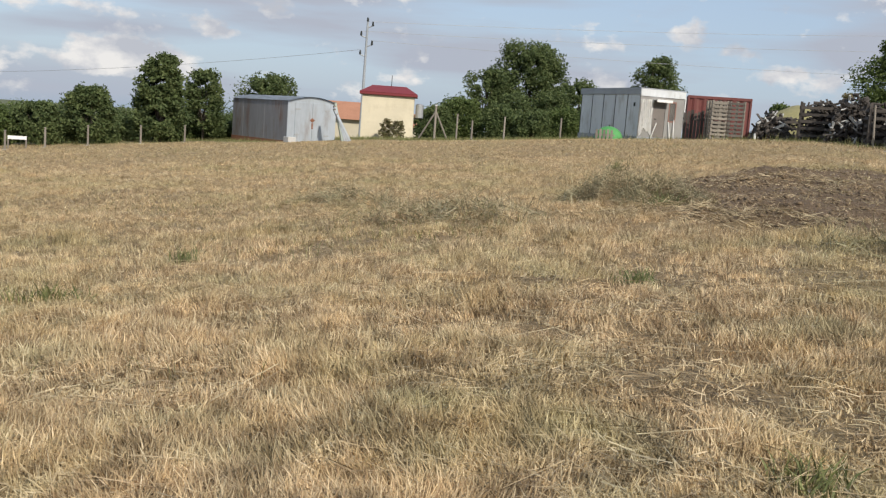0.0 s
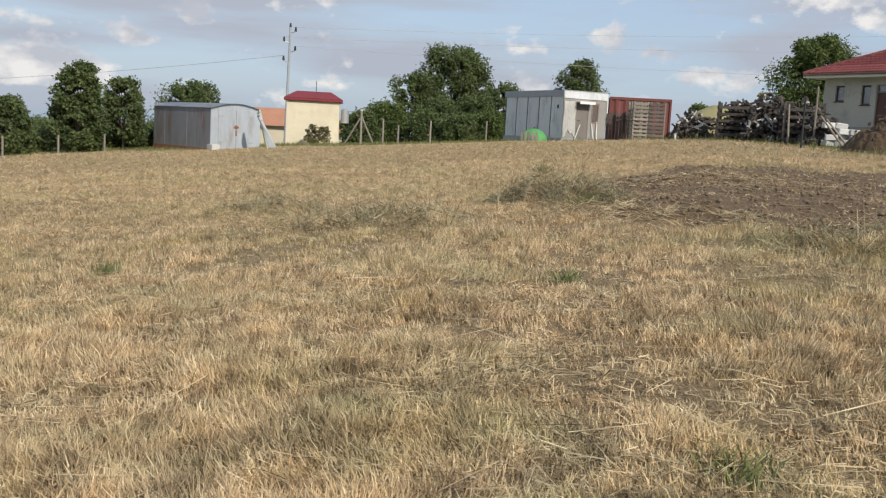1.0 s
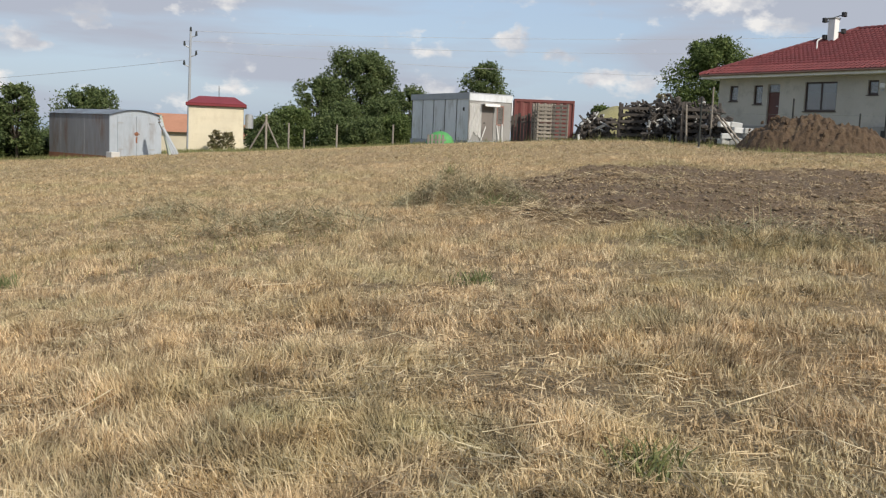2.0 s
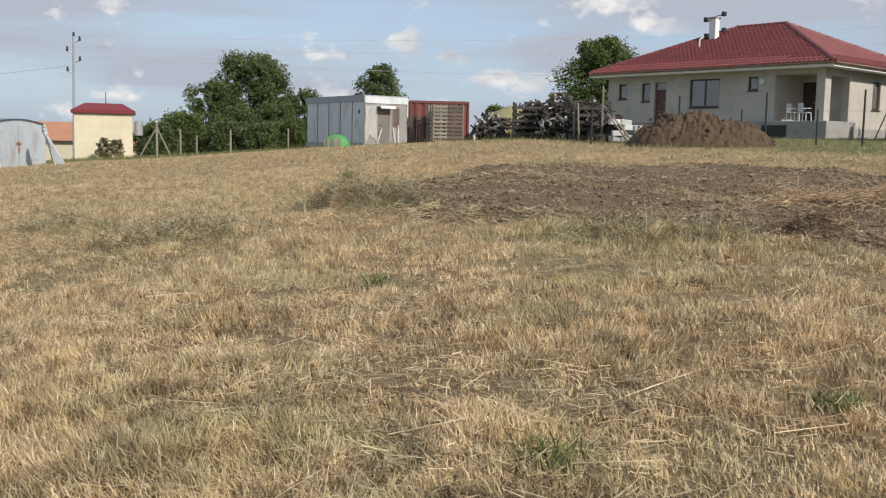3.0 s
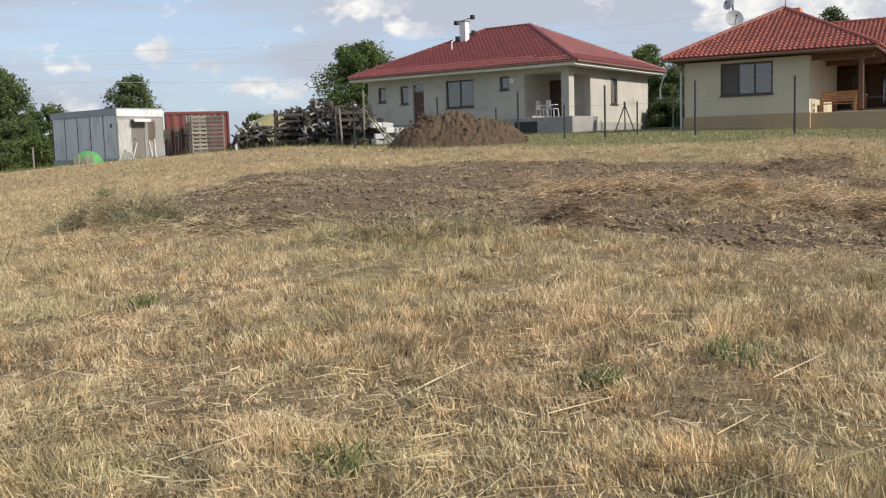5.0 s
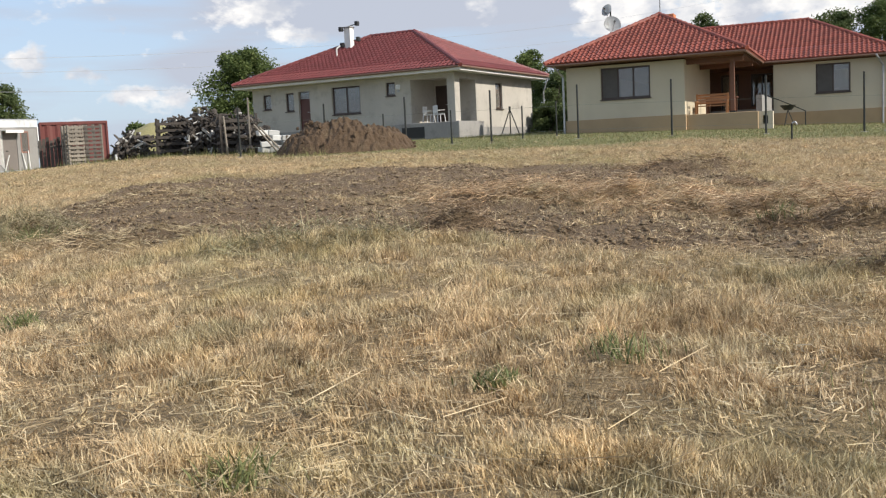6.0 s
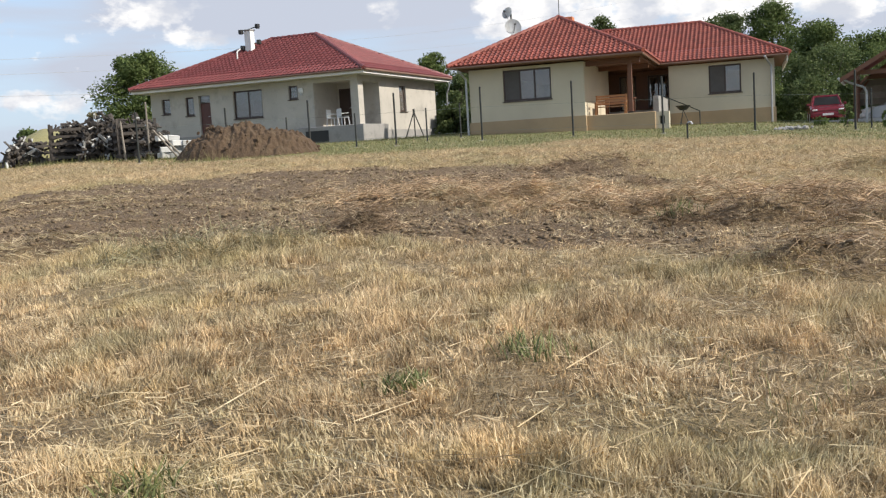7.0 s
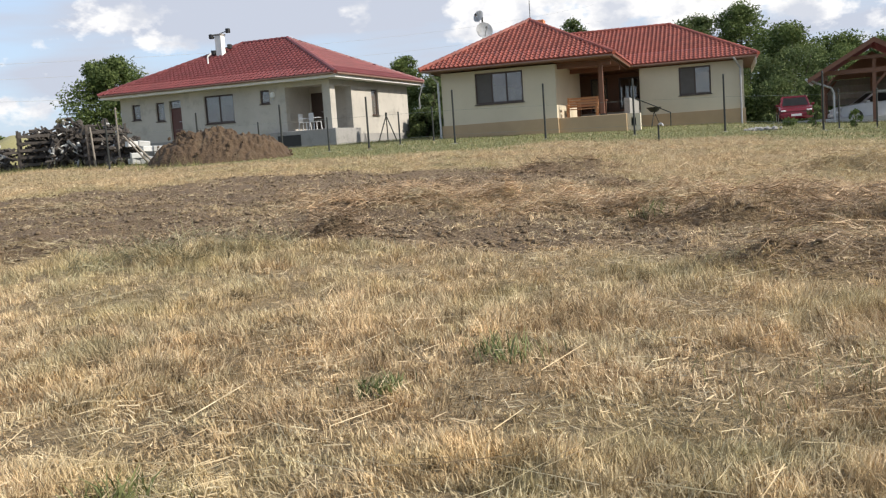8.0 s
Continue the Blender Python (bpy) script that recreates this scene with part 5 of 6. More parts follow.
# ---- site cabin, tent, cargo container, pallets ----
def site_cabin():
    w, l, z0, z1 = 2.75, 6.3, 0.12, 2.62
    x, y = 9.6, 51.1
    c = thing("site_cabin", pose(x, y, 1.45, 0, 0, 22), "worn pale metal site cabin with a torn white cover", "cabin")
    part("base_frame", box(-0.02, w + 0.02, -0.02, l + 0.02, -0.25, z0), CABIN_DARK, c)
    part("rear_wall", box(0.06, w - 0.06, l - 0.06, l, z0, z1), CABIN, c)
    part("far_wall", box(w - 0.06, w, 0.06, l, z0, z1), CABIN, c)
    part("roof_band", box(-0.04, 0.0, -0.04, l + 0.04, z1 - 0.28, z1), CABIN_DARK, c, "dark grey roof edge")
    part("front_band", box(0.004, w + 0.04, -0.04, 0.02, z1 - 0.36, z1), CABIN, c)
    part("roof", box(-0.03, w + 0.03, -0.03, l + 0.03, z1 + 0.004, z1 + 0.06), CABIN_DARK, c)
    n = 5
    for k in range(n):
        a, b = 0.07 + k * (l - 0.1) / n, 0.07 + (k + 1) * (l - 0.1) / n - 0.09
        part("side_panel", box(0.0, 0.06, a, b, z0, z1 - 0.284, 0.008), CABIN, c)
        part("joint_strip", box(0.015, 0.055, b + 0.004, b + 0.086, z0, z1 - 0.284), BLACK, c)
    part("side_vent", box(-0.012, -0.002, 0.45, 0.62, 1.7, 1.9), BLACK, c)
    part("front_wall", wall_with_openings("x", 0.004, 0.06, 0.0, w, z0, z1 - 0.364, [(0.85, 1.6, 0.14, 2.05), (1.82, 2.25, 1.0, 2.05)]), CABIN_FRONT, c)
    d = part("door", box(0.86, 1.59, 0.02, 0.055, 0.15, 2.04, 0.008), surface("beige_door", (0.15, 0.13, 0.115), (0.21, 0.185, 0.165), 0.7, 1.0, 9.0), c, "faded beige door")
    part("handle", rod((0.95, 0.0, 1.1), (1.07, 0.0, 1.1), 0.02), METAL_DARK, d)
    win = part("window", wall_with_openings("x", -0.01, 0.05, 1.8, 2.27, 0.98, 2.07, [(1.86, 2.21, 1.06, 1.99)]), surface("red_brown_frame", (0.2, 0.1, 0.08), (0.3, 0.17, 0.13), 0.7), c)
    part("pane", box(1.86, 2.21, 0.01, 0.022, 1.06, 1.99), GLASS, win).visible_shadow = False
    bm = bmesh.new()
    cols = 9
    low = [0.15, 0.2, 0.35, 0.62, 0.5, 0.38, 0.45, 0.3, 0.2]
    rows = []
    for k in range(cols):
        xx = 0.03 + 0.75 * k / (cols - 1)
        rows.append([bm.verts.new((xx, -0.03 - 0.03 * math.sin(k * 1.7 + i), 2.1 - (2.1 - low[k]) * i / 7)) for i in range(8)])
    for k in range(cols - 1):
        for i in range(7):
            bm.faces.new((rows[k][i], rows[k + 1][i], rows[k + 1][i + 1], rows[k][i + 1]))
    bmesh.ops.solidify(bm, geom=bm.faces[:], thickness=0.01)
    part("torn_cover", bm, WHITE, c, "torn white plastic sheet")
    aw = bmesh.new()
    box(0.75, 1.72, -0.42, -0.02, 2.08, 2.12, 0, aw)
    box(0.75, 1.72, -0.44, -0.42, 1.98, 2.12, 0, aw)
    part("awning", aw, WHITE, c, "small white door canopy")
    part("corner_strip", box(w + 0.004, w + 0.05, -0.06, 0.04, 0.7, 2.3), WHITE, c)
    for a, b in (((0.72, -0.1, 0.0), (0.95, -0.25, 0.9)), ((1.95, -0.15, 0), (1.8, -0.05, 1.0)), ((2.1, -0.2, 0), (2.15, -0.05, 1.1))):
        part("leaning_bar", rod(a, b, 0.025), WHITE, c)


site_cabin()

x, y = spot(9.0, 51.0)
tent = thing("play_tent", pose(x, y, ground_at(x, y), 0, 0, -10), "small bright green dome tent beside the cabin", "tent")
bm = bmesh.new()
bmesh.ops.create_uvsphere(bm, u_segments=16, v_segments=10, radius=0.75, matrix=Matrix.Diagonal((1, 0.9, 0.92, 1)))
bmesh.ops.delete(bm, geom=[v for v in bm.verts if v.co.z < -0.05], context="VERTS")
part("dome", bm, TENT, tent, smooth=True)
part("pole_cap", rod((0, 0, 0.68), (0, 0, 0.76), 0.03), BLACK, tent)
x, y = spot(8.72, 50.0)
gate_piece = thing("old_pallet", pose(x, y, ground_at(x, y), 0, 0, -15), "grey slatted pallet leaning by the tent", "pallet")
for k in range(5):
    part("slat", box(-0.42 + 0.19 * k, -0.3 + 0.19 * k, -0.02, 0.02, 0.02, 0.5 + 0.03 * (k % 2)), TIMBER, gate_piece)
part("crossbar", box(-0.45, 0.55, 0.024, 0.05, 0.2, 0.28), TIMBER, gate_piece)


def cargo_container():
    x, y = spot(13.3, 58.5)
    c = thing("cargo_container", pose(x, y, 1.6, 0, 0, -11), "red corrugated steel cargo container", "container")
    l, w, hh = 3.6, 2.4, 2.55
    bm = bmesh.new()
    pts, n = [], 26
    for k in range(n):
        xx = 0.1 + (l - 0.2) * k / (n - 1)
        pts.append((xx, 0.0 if (k // 2) % 2 else 0.05))
    lo = [bm.verts.new((p, q, 0.1)) for p, q in pts]
    hi = [bm.verts.new((p, q, hh - 0.1)) for p, q in pts]
    for k in range(n - 1):
        bm.faces.new((lo[k], lo[k + 1], hi[k + 1], hi[k]))
    part("front_panel", bm, CARGO, c)
    for a in ((0, 0.1, -0.02, 0.08), (l - 0.1, l, -0.02, 0.08)):
        part("corner_post", box(*a, -0.2, hh), CARGO, c)
    part("top_rail", box(0.104, l - 0.104, -0.02, 0.08, hh - 0.12, hh), CARGO, c)
    part("bottom_rail", box(0.104, l - 0.104, -0.02, 0.08, -0.1, 0.1), CARGO, c)
    part("side_panel", box(l - 0.06, l, 0.084, w, -0.1, hh), CARGO, c)
    part("far_panel", box(0, 0.06, 0.084, w, -0.1, hh), CARGO, c)
    part("rear_panel", box(0.064, l - 0.064, w - 0.05, w, -0.1, hh), CARGO, c)
    part("roof", box(0.0, l, 0.084, w, hh + 0.004, hh + 0.04), CARGO, c)


cargo_container()


def pallet(m):
    """A pallet stood on edge: boards on three bearers."""
    p = thing("pallet", m, "weathered grey wooden pallet in a tall stack", "pallet", "stacked pallets")
    for k in range(5):
        part("board", box(-0.42, 0.42, -0.08, -0.055, 0.02 + 0.19 * k, 0.13 + 0.19 * k), TIMBER, p)
    for x_ in (-0.37, 0.0, 0.37):
        part("bearer", box(x_ - 0.05, x_ + 0.05, -0.052, 0.05, 0.0, 0.95), TIMBER, p)
    return p


x, y = spot(15.1, 49.5)
gz0 = ground_at(x, y)
turn = pose(x, y, gz0, 0, 0, 8)
first = pallet(turn @ pose(0, 0, 0))
for m_ in (pose(0, 0, 0.97), pose(0.72, -0.38, 0, 0, 0, -50), pose(0.72, -0.38, 0.97, 0, 0, -50), pose(0.1, 0.9, 0), pose(0.1, 0.9, 0.97), pose(0.05, 0.45, 0, 0, 0, 3), pose(0.05, 0.45, 0.97, 0, 0, 2)):
    copy_thing(first, turn @ m_)
x, y = spot(14.0, 51.0)
low_fence = thing("board_screen", pose(x, y, ground_at(x, y), 0, 0, -12), "low dark board screen beside the pallets", "fence")
for k in range(8):
    part("board", box(-0.75 + 0.17 * k, -0.6 + 0.17 * k, -0.02, 0.02, 0, 1.35 + 0.08 * (k % 3)), TIMBER_DARK, low_fence)
part("rail", box(-0.78, 0.75, 0.024, 0.07, 1.0, 1.1), TIMBER_DARK, low_fence)


# ---- tin shed ----
def tin_shed():
    w, l, hs, hp = 2.9, 6.0, 2.12, 2.4
    s = thing("tin_shed", pose(-8.55, 49.27, 0.0, 0, 0, 40), "grey galvanised tin shed with rusty sides and a low arched roof", "shed")
    prof = [(w * k / 10, hs + (hp - hs) * math.sin(math.pi * k / 10)) for k in range(11)]
    part("front_wall", prism([(0, -0.2), (w, -0.2), *[(a, b - 0.03) for a, b in prof[::-1]]], 0, 0.04), TIN, s)
    part("rear_wall", prism([(0, -0.2), (w, -0.2), *[(a, b - 0.03) for a, b in prof[::-1]]], l - 0.04, l), RUST_TIN, s)
    n = 5
    for k in range(n):
        part("side_sheet", box(0.0 + 0.006 * (k % 2), 0.03 + 0.006 * (k % 2), 0.044 + k * (l - 0.09) / n, 0.044 + (k + 1) * (l - 0.09) / n - 0.006, -0.25, hs - 0.01), RUST_TIN, s, "rust-streaked side sheet")
    part("far_side", box(w - 0.03, w, 0.044, l - 0.044, -0.25, hs - 0.01), RUST_TIN, s)
    part("sill_beam", box(-0.03, -0.004, 0, l, -0.25, 0.08), RUST, s)
    bm = bmesh.new()
    a = [bm.verts.new((p * 1.04 - 0.06, -0.15, q)) for p, q in prof]
    b = [bm.verts.new((p * 1.04 - 0.06, l + 0.1, q)) for p, q in prof]
    for k in range(10):
        bm.faces.new((a[k], a[k + 1], b[k + 1], b[k]))
    bmesh.ops.solidify(bm, geom=bm.faces[:], thickness=0.04)
    part("roof", bm, TIN, s, "low arched sheet roof")
    for k, (p, q) in enumerate(((0.42, 1.44), (1.46, 2.48))):
        d = part("door_leaf", box(p, q, -0.035, -0.004, 0.02, 2.08, 0.006), TIN, s)
        for z in (0.4, 1.7):
            e = p if k == 0 else q - 0.3
            part("hinge", box(e, e + 0.3, -0.05, -0.037, z, z + 0.06), METAL_GREY, d)
    lock = part("lock_plate", rod((1.45, -0.05, 1.2), (1.45, -0.038, 1.2), 0.11, 0.11, 9), RUST, s, "rust-stained lock")
    part("bolt", box(1.3, 1.6, -0.075, -0.052, 1.18, 1.23), RUST, lock)
    part("rust_run", box(1.41, 1.5, -0.04, -0.0365, 0.75, 1.05), RUST, s)
    part("step_block", box(-0.25, 0.2, -0.6, -0.1, -0.25, 0.3, 0.02), PAVING, s, "pale stone block at the corner")
    return s


tin_shed()
for k, (b, lean, h_) in enumerate(((-6.6, 14, 1.95), (-6.45, 20, 1.8), (-6.3, 26, 1.7), (-6.15, 30, 1.5))):
    x, y = spot(b, 49.3)
    bd = thing("leaning_board", pose(x, y, ground_at(x, y), 0, -lean, 20), "long pale green board leaning on the shed", "board", "boards by the shed")
    part("plank", box(-0.05, 0.05, -0.13, 0.13, 0, h_), surface("greenish_board", (0.30, 0.36, 0.30), (0.44, 0.48, 0.42), 0.7, 1.0, 9.0) if k == 0 else TIN, bd)
    part("end_strip", box(-0.055, 0.055, -0.135, 0.135, h_ + 0.002, h_ + 0.05), TIMBER, bd)


# ---- transformer house and pole ----
def transformer_house():
    t = thing("transformer_house", pose(-5.82, 59.72, 0.36, 0, 0, 2), "small pale yellow transformer house with a dark red roof", "utility building")
    w, d, hh = 3.2, 2.8, 2.62
    part("front_wall", box(0, w, 0, 0.2, -0.3, hh), YELLOW, t)
    part("right_wall", box(w - 0.2, w, 0.204, d, -0.3, hh), YELLOW, t)
    part("left_wall", box(0, 0.2, 0.204, d, -0.3, hh), YELLOW, t)
    part("rear_wall", box(0.204, w - 0.204, d - 0.2, d, -0.3, hh), YELLOW, t)
    e = 0.18
    part("eave", box(-e, w + e, -e, d + e, hh + 0.004, hh + 0.18, 0.02), SHEET_RED, t)
    bm = bmesh.new()
    lo = [bm.verts.new(v) for v in ((-e, -e, hh + 0.18), (w + e, -e, hh + 0.18), (w + e, d + e, hh + 0.18), (-e, d + e, hh + 0.18))]
    hi = [bm.verts.new(v) for v in ((0.55, 0.7, hh + 0.62), (w - 0.55, 0.7, hh + 0.62), (w - 0.55, d - 0.7, hh + 0.62), (0.55, d - 0.7, hh + 0.62))]
    for k in range(4):
        bm.faces.new((lo[k], lo[(k + 1) % 4], hi[(k + 1) % 4], hi[k]))
    bm.faces.new(hi)
    roof = part("roof", bm, SHEET_RED, t, "dark red sheet hipped roof")
    part("lightning_rod", rod((1.7, 1.4, hh + 0.62), (1.7, 1.4, hh + 1.3), 0.02), METAL_DARK, roof)
    tank = part("tank", rod((w + 0.35, 1.2, 1.4), (w + 0.35, 1.2, 2.2), 0.25, 0.25, 14), METAL_GREY, t, "grey metal drum on the wall")
    part("tank_lid", rod((w + 0.35, 1.2, 2.2), (w + 0.35, 1.2, 2.28), 0.25, 0.15, 14), METAL_GREY, tank)
    part("bracket", box(w + 0.004, w + 0.3, 1.15, 1.25, 1.3, 1.39), METAL_DARK, t)


transformer_house()

px_, py_ = spot(-5.6, 74.0)
pole_top = 8.7
pole = thing("power_pole", pose(px_, py_, 0), "tall grey steel power pole with staggered insulators", "power pole")
part("mast", rod((0, 0, ground_at(px_, py_) - 0.3), (0.12, 0, pole_top), 0.13, 0.075, 10), CABIN_DARK, pole)
for k, (sx_, z) in enumerate(((0.42, 8.5), (-0.42, 7.75), (0.42, 7.1), (-0.42, 6.35))):
    arm = part("crossarm", rod((0.1, 0, z - 0.25), (0.1 + sx_, 0, z - 0.1), 0.045, 0.035), METAL_GREY, pole)
    part("insulator", rod((0.1 + sx_, 0, z - 0.1), (0.1 + sx_, 0, z + 0.22), 0.09, 0.06, 10), METAL_DARK, arm)
part("top_insulator", rod((0.12, 0, pole_top), (0.12, 0, pole_top + 0.3), 0.09, 0.06, 10), METAL_DARK, pole)


def wire(a, b, sag, label):
    c = thing("power_line", Matrix.Translation(a), label, "power line", "power lines")
    d = Vector(b) - Vector(a)
    pts = [d * (k / 40) + Vector((0, 0, -4 * sag * (k / 40) * (1 - k / 40))) for k in range(41)]
    part("cable", pipe(pts, 0.014, 5), METAL_GREY, c)


for (sx_, z), (ex, ey, ez_) in zip(((0.42, 8.72), (-0.42, 7.97), (0.42, 7.32)), ((140, 108, 25.5), (140, 106, 22.5), (140, 104, 17.0))):
    wire((px_ + 0.1 + sx_, py_, z), (ex, ey, ez_), 2.5, "thin sagging power line crossing the sky")
wire((px_ - 0.32, py_, 6.6), (-70, 90, 2.2), 1.2, "thin sagging power line crossing the sky")

# brace frame by the transformer house
x, y = spot(-1.2, 55)
br = thing("strut_post", pose(x, y, ground_at(x, y)), "braced wooden fence post by the bushes", "fence post")
part("post", rod((0, 0, -0.1), (0, 0, 1.9), 0.07, 0.06), TIMBER, br)
part("strut", rod((-0.9, 0.1, 0), (0, 0, 1.6), 0.05), TIMBER, br)
part("strut", rod((0.75, 0.1, 0), (0, 0, 1.6), 0.05), TIMBER, br)
part("cap", rod((0, 0, 1.9), (0, 0, 1.98), 0.09, 0.05), PAVING, br)


# ---- fences ----
def post(bearing, d, tall, r0, material, label, group, z_=None):
    x, y = spot(bearing, d)
    p = thing("fence_post", pose(x, y, (ground_at(x, y) if z_ is None else z_) - 0.05), label, "fence post", group)
    part("shaft", rod((0, 0, 0), (0, 0, tall), r0, r0 * 0.9), material, p)
    part("cap", rod((0, 0, tall), (0, 0, tall + 0.03), r0 * 1.15, r0 * 0.6), material, p)
    part("footing", rod((0, 0, -0.08), (0, 0, 0.06), r0 * 3.5, r0 * 3.2, 10), PAVING, p)
    return Vector((x, y, ground_at(x, y)))


line = []
for b, tall in ((24.0, 1.55), (28.95, 1.55), (33.7, 1.62), (38.75, 1.68), (43.85, 1.7), (49.2, 1.75), (54.35, 1.75), (59.4, 1.75), (64.6, 1.75), (69.8, 1.75)):
    line.append(post(b, 38.0, tall * 1.24, 0.04, METAL_DARK, "thin dark green steel fence post", "garden fence posts"))
for b, d, tall in ((32.4, 41.0, 1.4), (36.4, 39.5, 1.4), (40.6, 40.5, 1.4), (42.6, 42.0, 1.5), (65.4, 40.0, 1.5), (67.3, 40.0, 1.5)):
    post(b, d, tall, 0.035, METAL_DARK, "thin dark steel fence post near the house", "inner fence posts")
mesh_fence = thing("wire_fence", Matrix.Identity(4), "thin grey fence wires between steel posts", "wire fence")
for k, hgt in enumerate((0.35, 1.3)):
    for a, b in zip(line, line[1:]):
        part("wire", rod(a + Vector((0, 0, hgt)), b + Vector((0, 0, hgt)), 0.004, 0.004, 4), MESH_WIRE, mesh_fence)
for b, d, tall in ((-23.0, 49, 0.95), (-20.8, 50, 1.0), (-18.0, 51, 0.95), (-15.6, 52, 0.9), (-25.0, 48, 0.9), (2.9, 54, 1.3), (6.2, 55, 1.2), (1.0, 54, 1.1), (0.1, 56, 1.5)):
    post(b, d, tall, 0.055, TIMBER, "grey weathered wooden fence post along the hedge", "field fence posts")
x, y = spot(-21.2, 56)
hoard = thing("green_screen_fence", pose(x, y, ground_at(x, y) + 0.2, 0, 0, 18), "low green panel fence behind the fruit trees", "fence")
for k in range(9):
    part("panel", box(-1.1 + 0.25 * k, -0.88 + 0.25 * k, 0, 0.03, 0, 0.75), TEAL, hoard)
part("rail", box(-1.12, 1.15, 0.034, 0.07, 0.55, 0.62), TEAL, hoard)
x, y = spot(-24.4, 48.5)
bd = thing("white_board", pose(x, y, ground_at(x, y), 0, 0, 20), "white board fixed low between two stakes", "board")
part("board", box(-0.4, 0.4, -0.02, 0.02, 0.42, 0.58), WHITE, bd)
for x_ in (-0.38, 0.38):
    part("stake", box(x_ - 0.03, x_ + 0.03, 0.024, 0.07, -0.1, 0.6), TIMBER, bd)


# ---- far roofs ----
def far_house(bearing, d, wide, base, eave, ridge, label):
    x, y = spot(bearing, d)
    h = thing("far_house", pose(x, y, 0, 0, 0, -bearing), label, "house")
    part("wall", box(-wide / 2 + 0.3, wide / 2 - 0.3, 0.3, 6, base, eave), CREAM, h)
    bm = prism([(-0.2, eave), (3.1, ridge), (6.4, eave)], -wide / 2, wide / 2)
    bmesh.ops.transform(bm, matrix=Matrix.Rotation(radians(90), 4, "Z") @ Matrix.Scale(-1, 4, (0, 1, 0)), verts=bm.verts)
    part("roof", bm, FAR_ROOF, h, "faded orange tiled roof")


far_house(-6.8, 92, 4.6, -2.5, 1.3, 3.0, "distant house with a faded orange tiled roof")
far_house(-1.7, 100, 4.2, -2.5, 0.9, 2.3, "distant low house with a faded orange roof")

# grassy bank behind the scrap heaps
bx_, by_ = spot(19.3, 58)
nu, nv = 50, 30
u, v = np.meshgrid(np.linspace(-1, 1, nu), np.linspace(-1, 1, nv))
zz = np.clip(1 - u ** 2 - v ** 2, 0, 1) ** 0.7 * (1.95 + 0.35 * mottle(u * 3, v * 3, 1.0, 1)) - 0.2
ii = np.arange(nu * nv).reshape(nv, nu)
bank = new("grassy_bank", mesh_from("grassy_bank", np.stack([bx_ + u.ravel() * 2.6, by_ + v.ravel() * 3, ground_at(bx_, by_) + zz.ravel()], -1),
           np.stack([ii[:-1, :-1], ii[:-1, 1:], ii[1:, 1:], ii[1:, :-1]], -1).reshape(-1, 4),
           surface("dry_bank_grass", (0.20, 0.19, 0.08), (0.36, 0.32, 0.16), 0.95, 0.8, 10.0, bump=0.8, depth=0.08)))
tagged(bank, "low grassy bank of dry olive grass behind the heaps", "bank", "", "structure")


# ---- carport and cars ----
def carport():
    x, y = spot(66.4, 46.5)
    g = ground_at(x, y)
    c = thing("carport", pose(x, y, g, 0, 0, -66), "open timber carport with a red-brown gabled roof", "carport")
    w, d, e, r = 4.5, 5.5, 2.15, 3.6
    x0 = -1.6
    for a in (x0 + 0.15, x0 + w / 2, x0 + w - 0.15):
        for b in (0.2, d - 0.2):
            p = part("post", box(a - 0.08, a + 0.08, b - 0.08, b + 0.08, -0.2, e), BROWN_WOOD, c)
            part("brace", prism([(a + 0.08, e - 0.6), (a + 0.55, e - 0.06), (a + 0.43, e - 0.06), (a + 0.08, e - 0.45)], b - 0.04, b + 0.04), BROWN_WOOD, p)
    part("tie_beam", box(x0, x0 + w, 0.1, 0.3, e + 0.004, e + 0.2), BROWN_WOOD, c)
    part("wall_plate", box(x0 + 0.05, x0 + 0.25, 0.304, d, e + 0.004, e + 0.16), BROWN_WOOD, c)
    mid = x0 + w / 2
    for s_ in (-1, 1):
        bm = bmesh.new()
        o = mid + s_ * (w / 2 + 0.45)
        lo = [(o, -0.5, e - 0.12), (o, d + 0.4, e - 0.12), (mid, d + 0.4, r), (mid, -0.5, r)]
        q = [bm.verts.new(v) for v in lo]
        bm.faces.new(q)
        bmesh.ops.solidify(bm, geom=bm.faces[:], thickness=0.12)
        part("roof_slope", bm, CARGO, c, "red-brown tiled roof slope")
        part("barge_board", prism([(o, e - 0.3), (o, e - 0.1), (mid, r + 0.02), (mid, r - 0.2)], -0.54, -0.505), BROWN_WOOD, c)
    part("collar_beam", box(mid - 1.15, mid + 1.15, 0.12, 0.24, r - 0.85, r - 0.7), BROWN_WOOD, c)
    part("king_post", box(mid - 0.07, mid + 0.07, 0.13, 0.23, e + 0.204, r - 0.854), BROWN_WOOD, c)
    part("rear_gable", prism([(mid - 1.9, e), (mid + 1.9, e), (mid, r - 0.2)], d - 0.16, d - 0.12), BROWN_WOOD, c)
    for k in range(4):
        part("screen_board", box(x0 + 0.1, x0 + w - 0.1, d - 0.1, d - 0.06, 0.9 + 0.31 * k, 1.2 + 0.31 * k), TIMBER, c)
    part("downpipe", pipe([(x0 - 0.4, -0.3, e - 0.12), (x0 - 0.1, 0.0, e - 0.3), (x0 + 0.5, 0.05, e - 0.55), (x0 + 0.6, 0.08, e - 0.8), (x0 + 0.6, 0.08, 0)], 0.05), METAL_GREY, c)
    part("gutter", rod((x0 - 0.5, -0.5, e - 0.12), (x0 - 0.5, d + 0.4, e - 0.12), 0.06), METAL_GREY, c)


carport()


